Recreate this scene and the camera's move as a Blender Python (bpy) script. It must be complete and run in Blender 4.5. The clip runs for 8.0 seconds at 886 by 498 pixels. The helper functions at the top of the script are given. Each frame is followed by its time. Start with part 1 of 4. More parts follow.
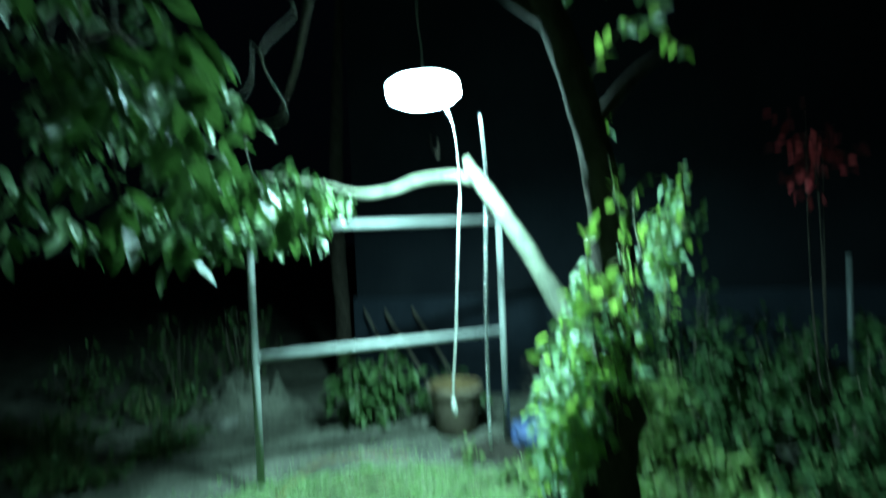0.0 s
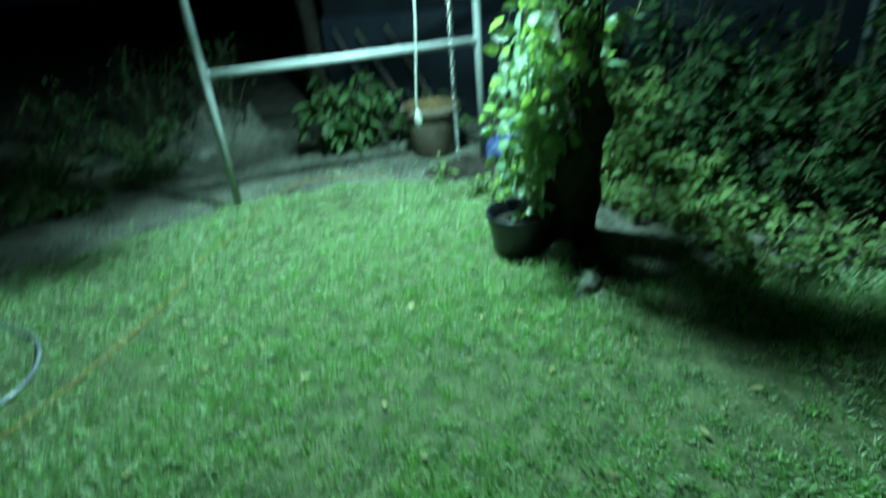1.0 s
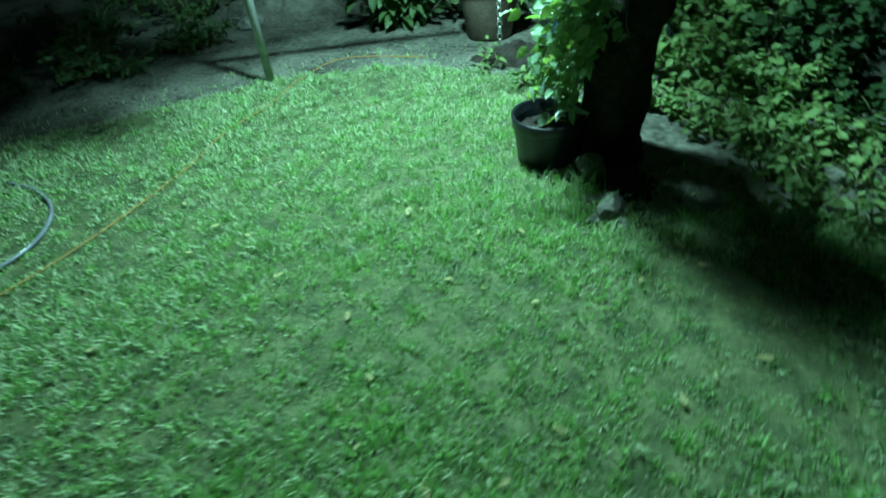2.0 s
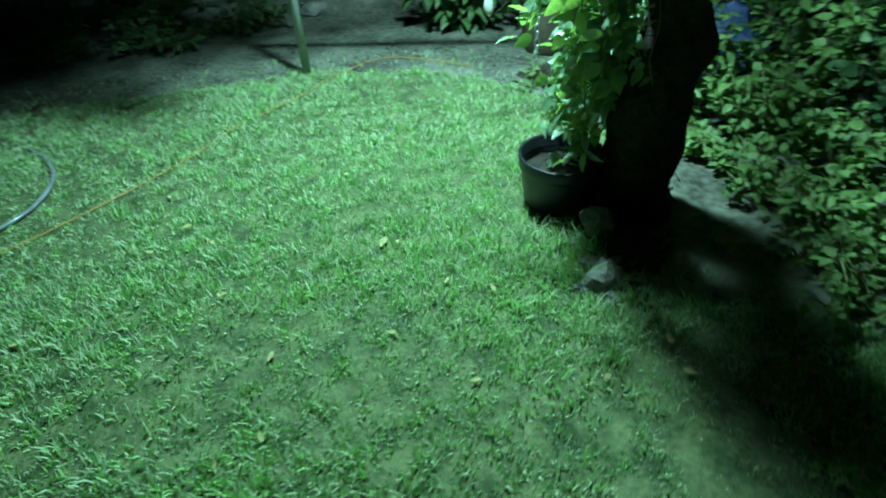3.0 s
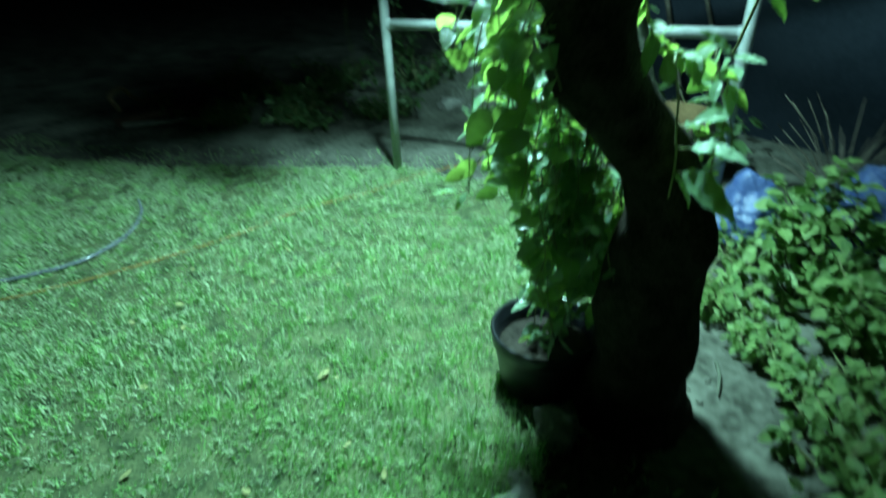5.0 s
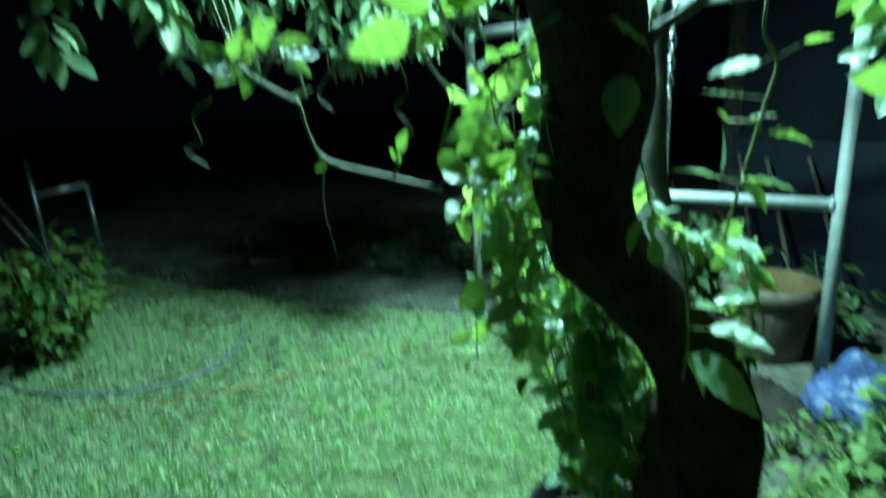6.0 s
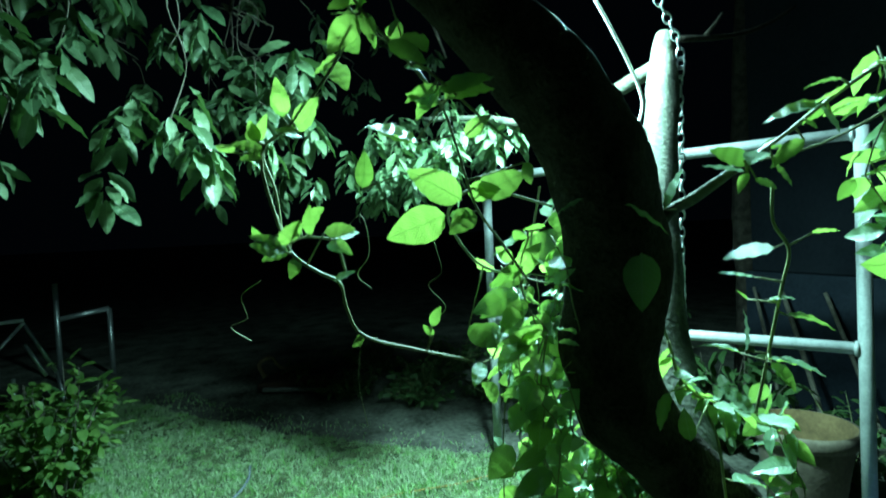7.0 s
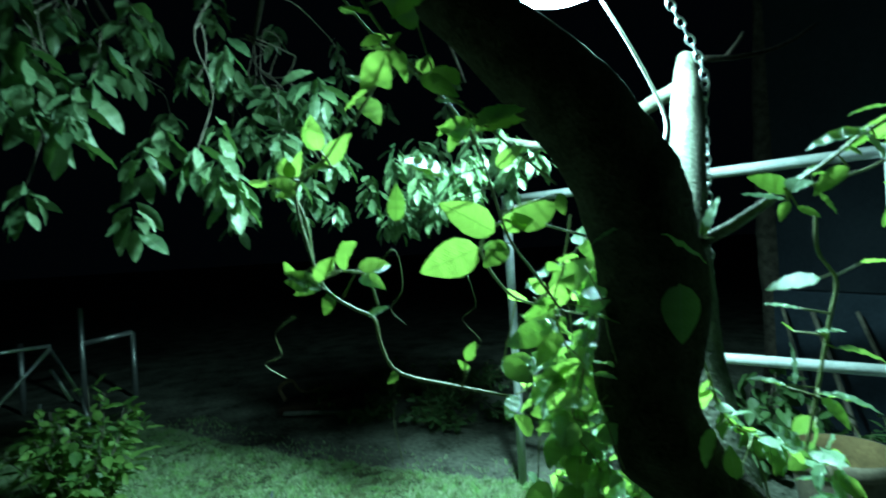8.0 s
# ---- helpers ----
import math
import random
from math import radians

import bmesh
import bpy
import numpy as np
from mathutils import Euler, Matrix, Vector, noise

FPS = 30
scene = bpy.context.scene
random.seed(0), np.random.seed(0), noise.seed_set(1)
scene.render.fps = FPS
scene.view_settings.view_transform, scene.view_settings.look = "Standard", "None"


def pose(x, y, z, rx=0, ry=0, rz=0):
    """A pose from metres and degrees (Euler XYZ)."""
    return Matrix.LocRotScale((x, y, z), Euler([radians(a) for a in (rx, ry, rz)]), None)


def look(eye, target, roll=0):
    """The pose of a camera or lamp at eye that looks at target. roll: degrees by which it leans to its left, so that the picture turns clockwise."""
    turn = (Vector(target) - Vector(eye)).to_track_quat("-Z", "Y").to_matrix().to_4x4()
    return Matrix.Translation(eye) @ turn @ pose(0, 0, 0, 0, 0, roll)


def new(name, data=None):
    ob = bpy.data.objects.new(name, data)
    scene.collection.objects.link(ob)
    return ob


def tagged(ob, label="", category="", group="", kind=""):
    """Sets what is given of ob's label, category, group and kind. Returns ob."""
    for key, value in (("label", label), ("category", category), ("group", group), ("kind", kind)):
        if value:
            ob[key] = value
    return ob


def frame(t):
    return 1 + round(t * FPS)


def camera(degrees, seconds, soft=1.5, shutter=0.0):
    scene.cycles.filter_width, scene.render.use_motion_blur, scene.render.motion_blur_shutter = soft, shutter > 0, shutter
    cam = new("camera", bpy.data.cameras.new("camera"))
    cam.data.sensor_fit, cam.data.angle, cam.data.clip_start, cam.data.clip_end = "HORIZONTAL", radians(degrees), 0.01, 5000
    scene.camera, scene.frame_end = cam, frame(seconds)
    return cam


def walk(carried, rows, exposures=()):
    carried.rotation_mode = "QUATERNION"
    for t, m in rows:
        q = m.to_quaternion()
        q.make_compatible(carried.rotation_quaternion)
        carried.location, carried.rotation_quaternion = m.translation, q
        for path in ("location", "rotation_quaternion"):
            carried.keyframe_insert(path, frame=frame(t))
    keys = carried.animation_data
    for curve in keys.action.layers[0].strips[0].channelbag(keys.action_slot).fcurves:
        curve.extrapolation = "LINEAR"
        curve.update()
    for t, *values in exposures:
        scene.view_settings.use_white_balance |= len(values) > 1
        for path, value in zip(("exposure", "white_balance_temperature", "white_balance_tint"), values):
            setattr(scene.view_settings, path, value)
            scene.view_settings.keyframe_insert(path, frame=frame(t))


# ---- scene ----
cam = camera(78.0, 8.0, 1.8, 1.0)
PATH = [
    (0, (0.678, 0.551, 1.432), (0.349, 2.524, 1.392), -2.5),
    (0.2, (0.706, 0.577, 1.380), (0.394, 2.537, 1.133), -3.4),
    (0.5, (0.751, 0.622, 1.280), (0.466, 2.534, 0.767), -5.3),
    (1, (0.860, 0.725, 1.203), (0.494, 2.464, 0.286), -5.2),
    (1.5, (1.002, 0.834, 1.172), (0.417, 2.372, 0.036), -4.8),
    (2, (1.103, 0.999, 1.143), (0.484, 2.441, -0.097), -5.4),
    (2.2, (1.135, 1.084, 1.139), (0.510, 2.534, -0.089), -1.8),
    (3.3, (1.385, 1.505, 1.130), (0.392, 2.711, -0.118), -4.8),
    (3.5, (1.433, 1.583, 1.130), (0.352, 2.716, -0.114), -5.5),
    (4, (1.520, 1.765, 1.122), (0.382, 2.835, -0.127), -6.4),
    (4.2, (1.529, 1.851, 1.124), (0.363, 2.908, -0.109), -3.5),
    (5.3, (1.649, 2.202, 1.167), (0.087, 3.069, 0.267), -2.4),
    (5.5, (1.680, 2.252, 1.152), (0.045, 3.051, 0.323), -1.4),
    (6, (1.709, 2.285, 1.188), (-0.094, 2.996, 0.691), -3.2),
    (6.5, (1.716, 2.275, 1.239), (-0.138, 2.995, 1.025), -3.8),
    (7, (1.719, 2.258, 1.266), (-0.149, 2.969, 1.202), -2.8),
    (7.5, (1.709, 2.254, 1.270), (-0.155, 2.977, 1.238), -3.2),
    (8, (1.703, 2.240, 1.287), (-0.186, 2.899, 1.295), -3.5),
]
walk(cam, [(t, look(eye, target, roll)) for t, eye, target, roll in PATH])

# ---- light: one hanging LED lamp, a black night sky ----
scene.view_settings.exposure = 0.0
world = bpy.data.worlds.new("night")
scene.world = world
world.use_nodes = True
world.node_tree.nodes["Background"].inputs[0].default_value = (0.25, 0.5, 0.8, 1)
world.node_tree.nodes["Background"].inputs[1].default_value = 0.0015
LAMP = Vector((0.172, 3.2, 2.166))
LED = (0.46, 1.0, 0.97)
light = bpy.data.lights.new("lamp_light", "AREA")
light.shape, light.size, light.energy, light.color = "DISK", 0.16, 100.0, LED
lamp_light = new("lamp_light", light)
lamp_light.matrix_world = Matrix.Translation(LAMP + Vector((0, 0, -0.056))) @ pose(0, 0, 0, -7, -4, 0)

# ---- materials ----


def nodes_of(name):
    m = bpy.data.materials.new(name)
    m.use_nodes = True
    n, l = m.node_tree.nodes, m.node_tree.links
    return m, n, l, n["Principled BSDF"]


def surface(name, dark, pale, scale=8.0, rough=0.7, metal=0.0, bump=0.2, fine=6.0, spec=0.5, vary=0.25):
    """Two colours mixed by a coarse and a fine noise, with a bump and a little change from piece to piece."""
    m, n, l, p = nodes_of(name)
    co = n.new("ShaderNodeTexCoord")
    a, b = n.new("ShaderNodeTexNoise"), n.new("ShaderNodeTexNoise")
    a.inputs["Scale"].default_value, a.inputs["Detail"].default_value = scale, 6
    b.inputs["Scale"].default_value, b.inputs["Detail"].default_value = scale * fine, 4
    for x in (a, b):
        l.new(co.outputs["Object"], x.inputs["Vector"])
    add = n.new("ShaderNodeMath")
    add.operation = "MULTIPLY_ADD"
    l.new(a.outputs[0], add.inputs[0])
    add.inputs[1].default_value = 0.6
    half = n.new("ShaderNodeMath")
    half.operation = "MULTIPLY"
    half.inputs[1].default_value = 0.4
    l.new(b.outputs[0], half.inputs[0])
    l.new(half.outputs[0], add.inputs[2])
    ramp = n.new("ShaderNodeValToRGB")
    ramp.color_ramp.elements[0].position, ramp.color_ramp.elements[1].position = 0.36, 0.64
    ramp.color_ramp.elements[0].color, ramp.color_ramp.elements[1].color = (*dark, 1), (*pale, 1)
    l.new(add.outputs[0], ramp.inputs[0])
    info, hsv, rng = n.new("ShaderNodeObjectInfo"), n.new("ShaderNodeHueSaturation"), n.new("ShaderNodeMapRange")
    rng.inputs[3].default_value, rng.inputs[4].default_value = 1 - vary, 1 + vary
    l.new(info.outputs["Random"], rng.inputs[0])
    l.new(rng.outputs[0], hsv.inputs["Value"])
    l.new(ramp.outputs[0], hsv.inputs["Color"])
    l.new(hsv.outputs[0], p.inputs["Base Color"])
    p.inputs["Roughness"].default_value, p.inputs["Metallic"].default_value = rough, metal
    p.inputs["Specular IOR Level"].default_value = spec
    if bump:
        bu = n.new("ShaderNodeBump")
        bu.inputs["Strength"].default_value, bu.inputs["Distance"].default_value = bump, 0.01
        l.new(b.outputs[0], bu.inputs["Height"])
        l.new(bu.outputs[0], p.inputs["Normal"])
    return m


def leafy(name, dark, pale, through_colour, thin=0.4, rough=0.4, spec=0.5, scale=45.0, weight=0.5, chance=1.0, straw=None):
    """A leaf: glossy on top, light shines through; colour varies by piece and by island."""
    m, n, l, p = nodes_of(name)
    info, geo = n.new("ShaderNodeObjectInfo"), n.new("ShaderNodeNewGeometry")
    add, fr = n.new("ShaderNodeMath"), n.new("ShaderNodeMath")
    fr.operation = "FRACT"
    l.new(info.outputs["Random"], add.inputs[0])
    l.new(geo.outputs["Random Per Island"], add.inputs[1])
    l.new(add.outputs[0], fr.inputs[0])
    co, noi = n.new("ShaderNodeTexCoord"), n.new("ShaderNodeTexNoise")
    noi.inputs["Scale"].default_value, noi.inputs["Detail"].default_value = scale, 5
    l.new(co.outputs["Object"], noi.inputs["Vector"])
    mix2 = n.new("ShaderNodeMath")
    mix2.operation = "MULTIPLY_ADD"
    mix2.inputs[1].default_value = weight
    l.new(noi.outputs[0], mix2.inputs[0])
    part_random = n.new("ShaderNodeMath")
    part_random.operation = "MULTIPLY"
    part_random.inputs[1].default_value = chance
    l.new(fr.outputs[0], part_random.inputs[0])
    l.new(part_random.outputs[0], mix2.inputs[2])
    ramp = n.new("ShaderNodeValToRGB")
    ramp.color_ramp.elements[0].color, ramp.color_ramp.elements[1].color = (*dark, 1), (*pale, 1)
    ramp.color_ramp.elements[0].position, ramp.color_ramp.elements[1].position = 0.2, 1.0
    if straw:
        ramp.color_ramp.elements.new(0.97).color = (*straw, 1)
        ramp.color_ramp.elements[1].position = 0.86 if ramp.color_ramp.elements[1].position > 0.98 else ramp.color_ramp.elements[1].position
    l.new(mix2.outputs[0], ramp.inputs[0])
    def calc(kind, a, b=0.0, c=0.0):
        node = n.new("ShaderNodeMath")
        node.operation = kind
        for slot, value in zip(node.inputs, (a, b, c)):
            if isinstance(value, float):
                slot.default_value = value
            else:
                l.new(value, slot)
        return node.outputs[0]

    # midrib and side veins along the leaf
    split = n.new("ShaderNodeSeparateXYZ")
    l.new(co.outputs["UV"], split.inputs[0])
    off = calc("ABSOLUTE", calc("SUBTRACT", split.outputs[1], 0.5))
    rib = calc("SUBTRACT", 1.0, calc("MINIMUM", calc("MULTIPLY", off, 45.0), 1.0))
    wave = calc("SINE", calc("MULTIPLY", calc("MULTIPLY_ADD", off, -0.9, split.outputs[0]), 62.0))
    side = calc("MULTIPLY", calc("POWER", calc("MAXIMUM", wave, 0.0), 5.0), 0.55)
    vein = calc("MAXIMUM", rib, side)
    paler = n.new("ShaderNodeMixRGB")
    paler.inputs[2].default_value = (min(1, pale[0] * 1.7), min(1, pale[1] * 1.5), min(1, pale[2] * 1.6), 1)
    l.new(calc("MULTIPLY", vein, 0.6), paler.inputs[0])
    l.new(ramp.outputs[0], paler.inputs[1])
    l.new(paler.outputs[0], p.inputs["Base Color"])
    p.inputs["Roughness"].default_value, p.inputs["Specular IOR Level"].default_value = rough, spec
    bu = n.new("ShaderNodeBump")
    bu.inputs["Strength"].default_value, bu.inputs["Distance"].default_value = 0.45, 0.004
    l.new(calc("MULTIPLY_ADD", vein, -0.6, noi.outputs[0]), bu.inputs["Height"])
    l.new(bu.outputs[0], p.inputs["Normal"])
    tr, mix = n.new("ShaderNodeBsdfTranslucent"), n.new("ShaderNodeMixShader")
    glow = n.new("ShaderNodeMixRGB")
    glow.inputs[1].default_value = (*through_colour, 1)
    glow.inputs[2].default_value = (through_colour[0] * 0.22, through_colour[1] * 0.3, through_colour[2] * 0.2, 1)
    l.new(calc("MINIMUM", calc("MULTIPLY_ADD", vein, 0.5, calc("MULTIPLY", fr.outputs[0], 0.85)), 1.0), glow.inputs[0])
    l.new(glow.outputs[0], tr.inputs[0])
    mix.inputs[0].default_value = thin
    l.new(p.outputs[0], mix.inputs[1])
    l.new(tr.outputs[0], mix.inputs[2])
    l.new(mix.outputs[0], n["Material Output"].inputs[0])
    return m


SOIL = surface("soil", (0.034, 0.036, 0.028), (0.175, 0.175, 0.145), 3.4, 0.95, bump=1.0, fine=9, spec=0.12)
LAWN_SOIL = surface("lawn_thatch", (0.02, 0.045, 0.012), (0.165, 0.205, 0.085), 11.0, 0.95, bump=0.5)
DARK_SOIL = surface("dark_soil", (0.018, 0.015, 0.012), (0.06, 0.05, 0.042), 14.0, 0.95, bump=0.8, spec=0.12)
BARK = surface("bark", (0.014, 0.011, 0.009), (0.06, 0.05, 0.04), 22.0, 0.9, bump=1.0, spec=0.12)
PALE_BARK = surface("pale_bark", (0.04, 0.048, 0.03), (0.14, 0.15, 0.11), 16.0, 0.8, bump=0.5)
TWIG = surface("twig", (0.06, 0.05, 0.038), (0.17, 0.145, 0.11), 40.0, 0.8, bump=0.3)
STEM = surface("green_stem", (0.14, 0.17, 0.06), (0.28, 0.30, 0.14), 40.0, 0.6, bump=0.2)
PIPE = surface("painted_steel", (0.30, 0.32, 0.32), (0.46, 0.48, 0.48), 18.0, 0.5, 0.1, bump=0.15)
CHAIN = surface("zinc_chain", (0.45, 0.46, 0.47), (0.7, 0.71, 0.72), 60.0, 0.35, 0.9, bump=0.1)
CORD = surface("white_cord", (0.55, 0.55, 0.52), (0.75, 0.75, 0.72), 50.0, 0.6, bump=0.2)
ORANGE = surface("orange_cord", (0.36, 0.17, 0.03), (0.52, 0.27, 0.06), 30.0, 0.6, bump=0.0)
# steel for the fence post, its dim light put into a darker grey
DIMMED_STEEL = surface("dimmed_steel", (0.06, 0.07, 0.075), (0.13, 0.145, 0.15), 25.0, 0.6, 0.2, bump=0.2)
HOSE = surface("grey_hose", (0.10, 0.11, 0.13), (0.20, 0.22, 0.25), 20.0, 0.22, bump=0.05)
BLACK_PLASTIC = surface("black_plastic", (0.006, 0.007, 0.009), (0.016, 0.018, 0.022), 20.0, 0.34, bump=0.1)
CLAY = surface("clay", (0.075, 0.056, 0.04), (0.16, 0.125, 0.09), 9.0, 0.85, bump=0.25)
CLAY_IN = surface("clay_inside", (0.10, 0.062, 0.026), (0.21, 0.135, 0.06), 9.0, 0.9, bump=0.25)
BLUE = surface("blue_plastic", (0.02, 0.042, 0.15), (0.09, 0.13, 0.28), 12.0, 0.42, bump=0.3)
# wall and plinth: blue-grey taken almost to black, night dimness in the colour
PLASTER = surface("dimmed_plaster", (0.006, 0.008, 0.012), (0.012, 0.015, 0.020), 2.0, 0.95, bump=0.3, fine=20, spec=0.12)
PLINTH = surface("dimmed_plinth_plaster", (0.009, 0.013, 0.019), (0.018, 0.023, 0.032), 2.5, 0.95, bump=0.3, fine=20, spec=0.12)
STONE = surface("stone", (0.08, 0.08, 0.07), (0.24, 0.235, 0.21), 14.0, 0.9, bump=0.5)
WOOD = surface("weathered_wood", (0.13, 0.08, 0.045), (0.28, 0.19, 0.11), 10.0, 0.85, bump=0.4)
DARK_WOOD = surface("dark_wood", (0.02, 0.010, 0.006), (0.055, 0.027, 0.016), 10.0, 0.85, bump=0.4)
ALU = surface("dull_metal", (0.45, 0.46, 0.47), (0.65, 0.66, 0.67), 30.0, 0.4, 0.8, bump=0.05)
HOUSING = surface("lamp_housing", (0.6, 0.6, 0.6), (0.72, 0.72, 0.72), 20.0, 0.5, bump=0.0)
VINE_LEAF = leafy("vine_leaf", (0.07, 0.16, 0.085), (0.27, 0.42, 0.28), (0.52, 0.84, 0.15), 0.36, 0.22, 1.0)
TREE_LEAF = leafy("tree_leaf", (0.035, 0.085, 0.04), (0.115, 0.19, 0.09), (0.14, 0.30, 0.07), 0.2, 0.32, 0.7)
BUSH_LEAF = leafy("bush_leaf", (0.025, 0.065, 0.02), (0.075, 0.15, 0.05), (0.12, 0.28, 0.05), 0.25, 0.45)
# leaf green darkened: the shade on the farther shrubs is in the colour
DIMMED_LEAF = leafy("dimmed_leaf", (0.012, 0.034, 0.012), (0.04, 0.085, 0.03), (0.05, 0.13, 0.025), 0.2, 0.6, 0.15)
WEED_LEAF = leafy("weed_leaf", (0.05, 0.13, 0.03), (0.20, 0.32, 0.10), (0.2, 0.4, 0.08), 0.3, 0.5)
YELLOW_LEAF = leafy("yellow_leaf", (0.02, 0.075, 0.022), (0.15, 0.27, 0.065), (0.3, 0.5, 0.08), 0.3, 0.45)
GRASS = leafy("grass", (0.02, 0.19, 0.02), (0.36, 0.65, 0.23), (0.28, 0.66, 0.14), 0.40, 0.5, 0.35, 9.0, 1.35, 0.40, (0.66, 0.73, 0.50))
DRY = leafy("dry_leaf", (0.26, 0.25, 0.09), (0.50, 0.48, 0.22), (0.45, 0.42, 0.12), 0.3, 0.6)
RED_LEAF = leafy("red_leaf", (0.30, 0.02, 0.03), (0.55, 0.06, 0.07), (0.5, 0.04, 0.05), 0.3, 0.5)
m_glow, n_glow, l_glow, p_glow = nodes_of("lamp_glow")
GLOW = m_glow
p_glow.inputs["Emission Color"].default_value = (0.48, 1.0, 0.98, 1)
p_glow.inputs["Emission Strength"].default_value = 230.0

# ---- mesh helpers ----
rnd = random.Random(7)


def mesh_of(bm, name, material, smooth=True):
    me = bpy.data.meshes.new(name)
    bm.to_mesh(me)
    bm.free()
    me.materials.append(material)
    if smooth:
        me.shade_smooth()
    return me


def part(name, bm, material, parent=None, label="", smooth=True, at=None):
    ob = new(name, mesh_of(bm, name, material, smooth) if isinstance(bm, bmesh.types.BMesh) else bm)
    if parent:
        ob.parent = parent
    if at is not None:
        ob.matrix_basis = at
    if label:
        tagged(ob, label)
    return ob


def thing(name, label, category, at=(0, 0, 0), group="", kind=""):
    ob = new(name)
    ob.location = at
    ob.empty_display_size = 0.1
    return tagged(ob, label, category, group, kind)


def glide(points, n):
    """n + 1 points on a smooth curve through points (Catmull-Rom); each point may carry a radius as fourth number."""
    p = [np.array(q, float) for q in points]
    p = [2 * p[0] - p[1]] + p + [2 * p[-1] - p[-2]]
    out = []
    for k in range(n + 1):
        u = k / n * (len(p) - 3)
        i = min(int(u), len(p) - 4)
        f = u - i
        a, b, c, d = p[i:i + 4]
        out.append(0.5 * (2 * b + (c - a) * f + (2 * a - 5 * b + 4 * c - d) * f ** 2 + (3 * b - a - 3 * c + d) * f ** 3))
    return out


def tube(points, n=24, sides=8, wobble=0.0, bm=None, seed=0.0):
    """A tapered tube along points (x, y, z, radius), with closed ends."""
    bm = bm or bmesh.new()
    line = glide(points, n)
    rings, side = [], Vector((0.3, 0.2, 1)).cross(Vector(line[1][:3] - line[0][:3])).normalized()
    for k, q in enumerate(line):
        ahead = Vector(line[min(k + 1, n)][:3] - line[max(k - 1, 0)][:3]).normalized()
        side = (side - ahead * side.dot(ahead)).normalized()
        other = ahead.cross(side)
        ring = []
        for j in range(sides):
            a = 2 * math.pi * j / sides
            way = side * math.cos(a) + other * math.sin(a)
            r = q[3]
            if wobble:
                r *= 1 + wobble * noise.noise(Vector(q[:3]) * 7 + way * 1.3 + Vector((seed, 0, 0))) + 0.5 * wobble * noise.noise(Vector(q[:3]) * 25 + way * 3)
            ring.append(bm.verts.new(Vector(q[:3]) + way * r))
        rings.append(ring)
    for a, b in zip(rings, rings[1:]):
        for j in range(sides):
            bm.faces.new((a[j], a[(j + 1) % sides], b[(j + 1) % sides], b[j]))
    bm.faces.new(rings[0][::-1])
    bm.faces.new(rings[-1])
    return bm


def box(bm, size, at, bevel=0.004, turn=None):
    made = bmesh.ops.create_cube(bm, size=1, matrix=Matrix.Translation(at) @ (turn or Matrix()) @ Matrix.Diagonal((*size, 1)))
    if bevel:
        edges = {e for v in made["verts"] for e in v.link_edges}
        bmesh.ops.bevel(bm, geom=list(edges), offset=bevel, segments=2, affect="EDGES", profile=0.5)
    return bm


def lathe(profile, sides=40, bm=None):
    """A turned body from (radius, height) rows."""
    bm = bm or bmesh.new()
    rings = [[bm.verts.new((r * math.cos(2 * math.pi * j / sides), r * math.sin(2 * math.pi * j / sides), z)) for j in range(sides)] for r, z in profile]
    for a, b in zip(rings, rings[1:]):
        for j in range(sides):
            bm.faces.new((a[j], a[(j + 1) % sides], b[(j + 1) % sides], b[j]))
    return bm


def leaf_rows(width, fold, droop, n=6, tip=1.0, belly=0.8):
    """The outline of a leaf of length 1 along x: rows of left edge, midrib, right edge."""
    rows = []
    for k in range(n + 1):
        u = k / n
        w = width * math.sin(math.pi * u ** belly) ** 0.8 * (1 - 0.25 * u * tip) if 0 < k < n else 0.0
        w *= 1 + 0.025 * (k % 2)
        z = -droop * u * u + 0.02 * math.sin(k * 2.3)
        rows.append(((u, w, z + fold * w), (u, 0.0, z), (u, -w, z + fold * w)))
    return rows


def add_leaf(bm, m, rows):
    prev = None
    for k, (a, b, c) in enumerate(rows):
        if k in (0, len(rows) - 1):
            v = bm.verts.new(m @ Vector(b))
            cur = (v, v, v)
        else:
            cur = tuple(bm.verts.new(m @ Vector(q)) for q in (a, b, c))
        if prev:
            for i in (0, 1):
                face = []
                for v in (prev[i], prev[i + 1], cur[i + 1], cur[i]):
                    if v not in face:
                        face.append(v)
                if len(face) > 2:
                    bm.faces.new(face)
        prev = cur
    return bm


def leaf_uv(me, of_vertex):
    """Lays the leaf's length and breadth into a UV map."""
    index = np.empty(len(me.loops), int)
    me.loops.foreach_get("vertex_index", index)
    me.uv_layers.new(name="leaf").uv.foreach_set("vector", np.array(of_vertex, float)[index].reshape(-1))
    return me


def leaf_mesh(name, material, width, fold, droop, n=11, tip=1.0, belly=0.8):
    me = mesh_of(add_leaf(bmesh.new(), Matrix(), leaf_rows(width, fold, droop, n, tip, belly)), name, material)
    return leaf_uv(me, [(v.co.x, v.co.y + 0.5) for v in me.vertices])


def place_leaf(at, way, size, up=(0, 0, 1), spin=0.0):
    """The pose of a leaf at a point, its tip towards way, its face towards up."""
    x = Vector(way).normalized()
    z = Vector(up) - x * Vector(up).dot(x)
    if z.length < 1e-3:
        z = x.orthogonal()
    z.normalize()
    y = z.cross(x)
    return Matrix.Translation(at) @ Matrix((x, y, z)).transposed().to_4x4() @ pose(0, 0, 0, spin) @ Matrix.Scale(size, 4)


def ball_way(r):
    z, a = r.uniform(-1, 1), r.uniform(0, 2 * math.pi)
    s = math.sqrt(1 - z * z)
    return Vector((s * math.cos(a), s * math.sin(a), z))


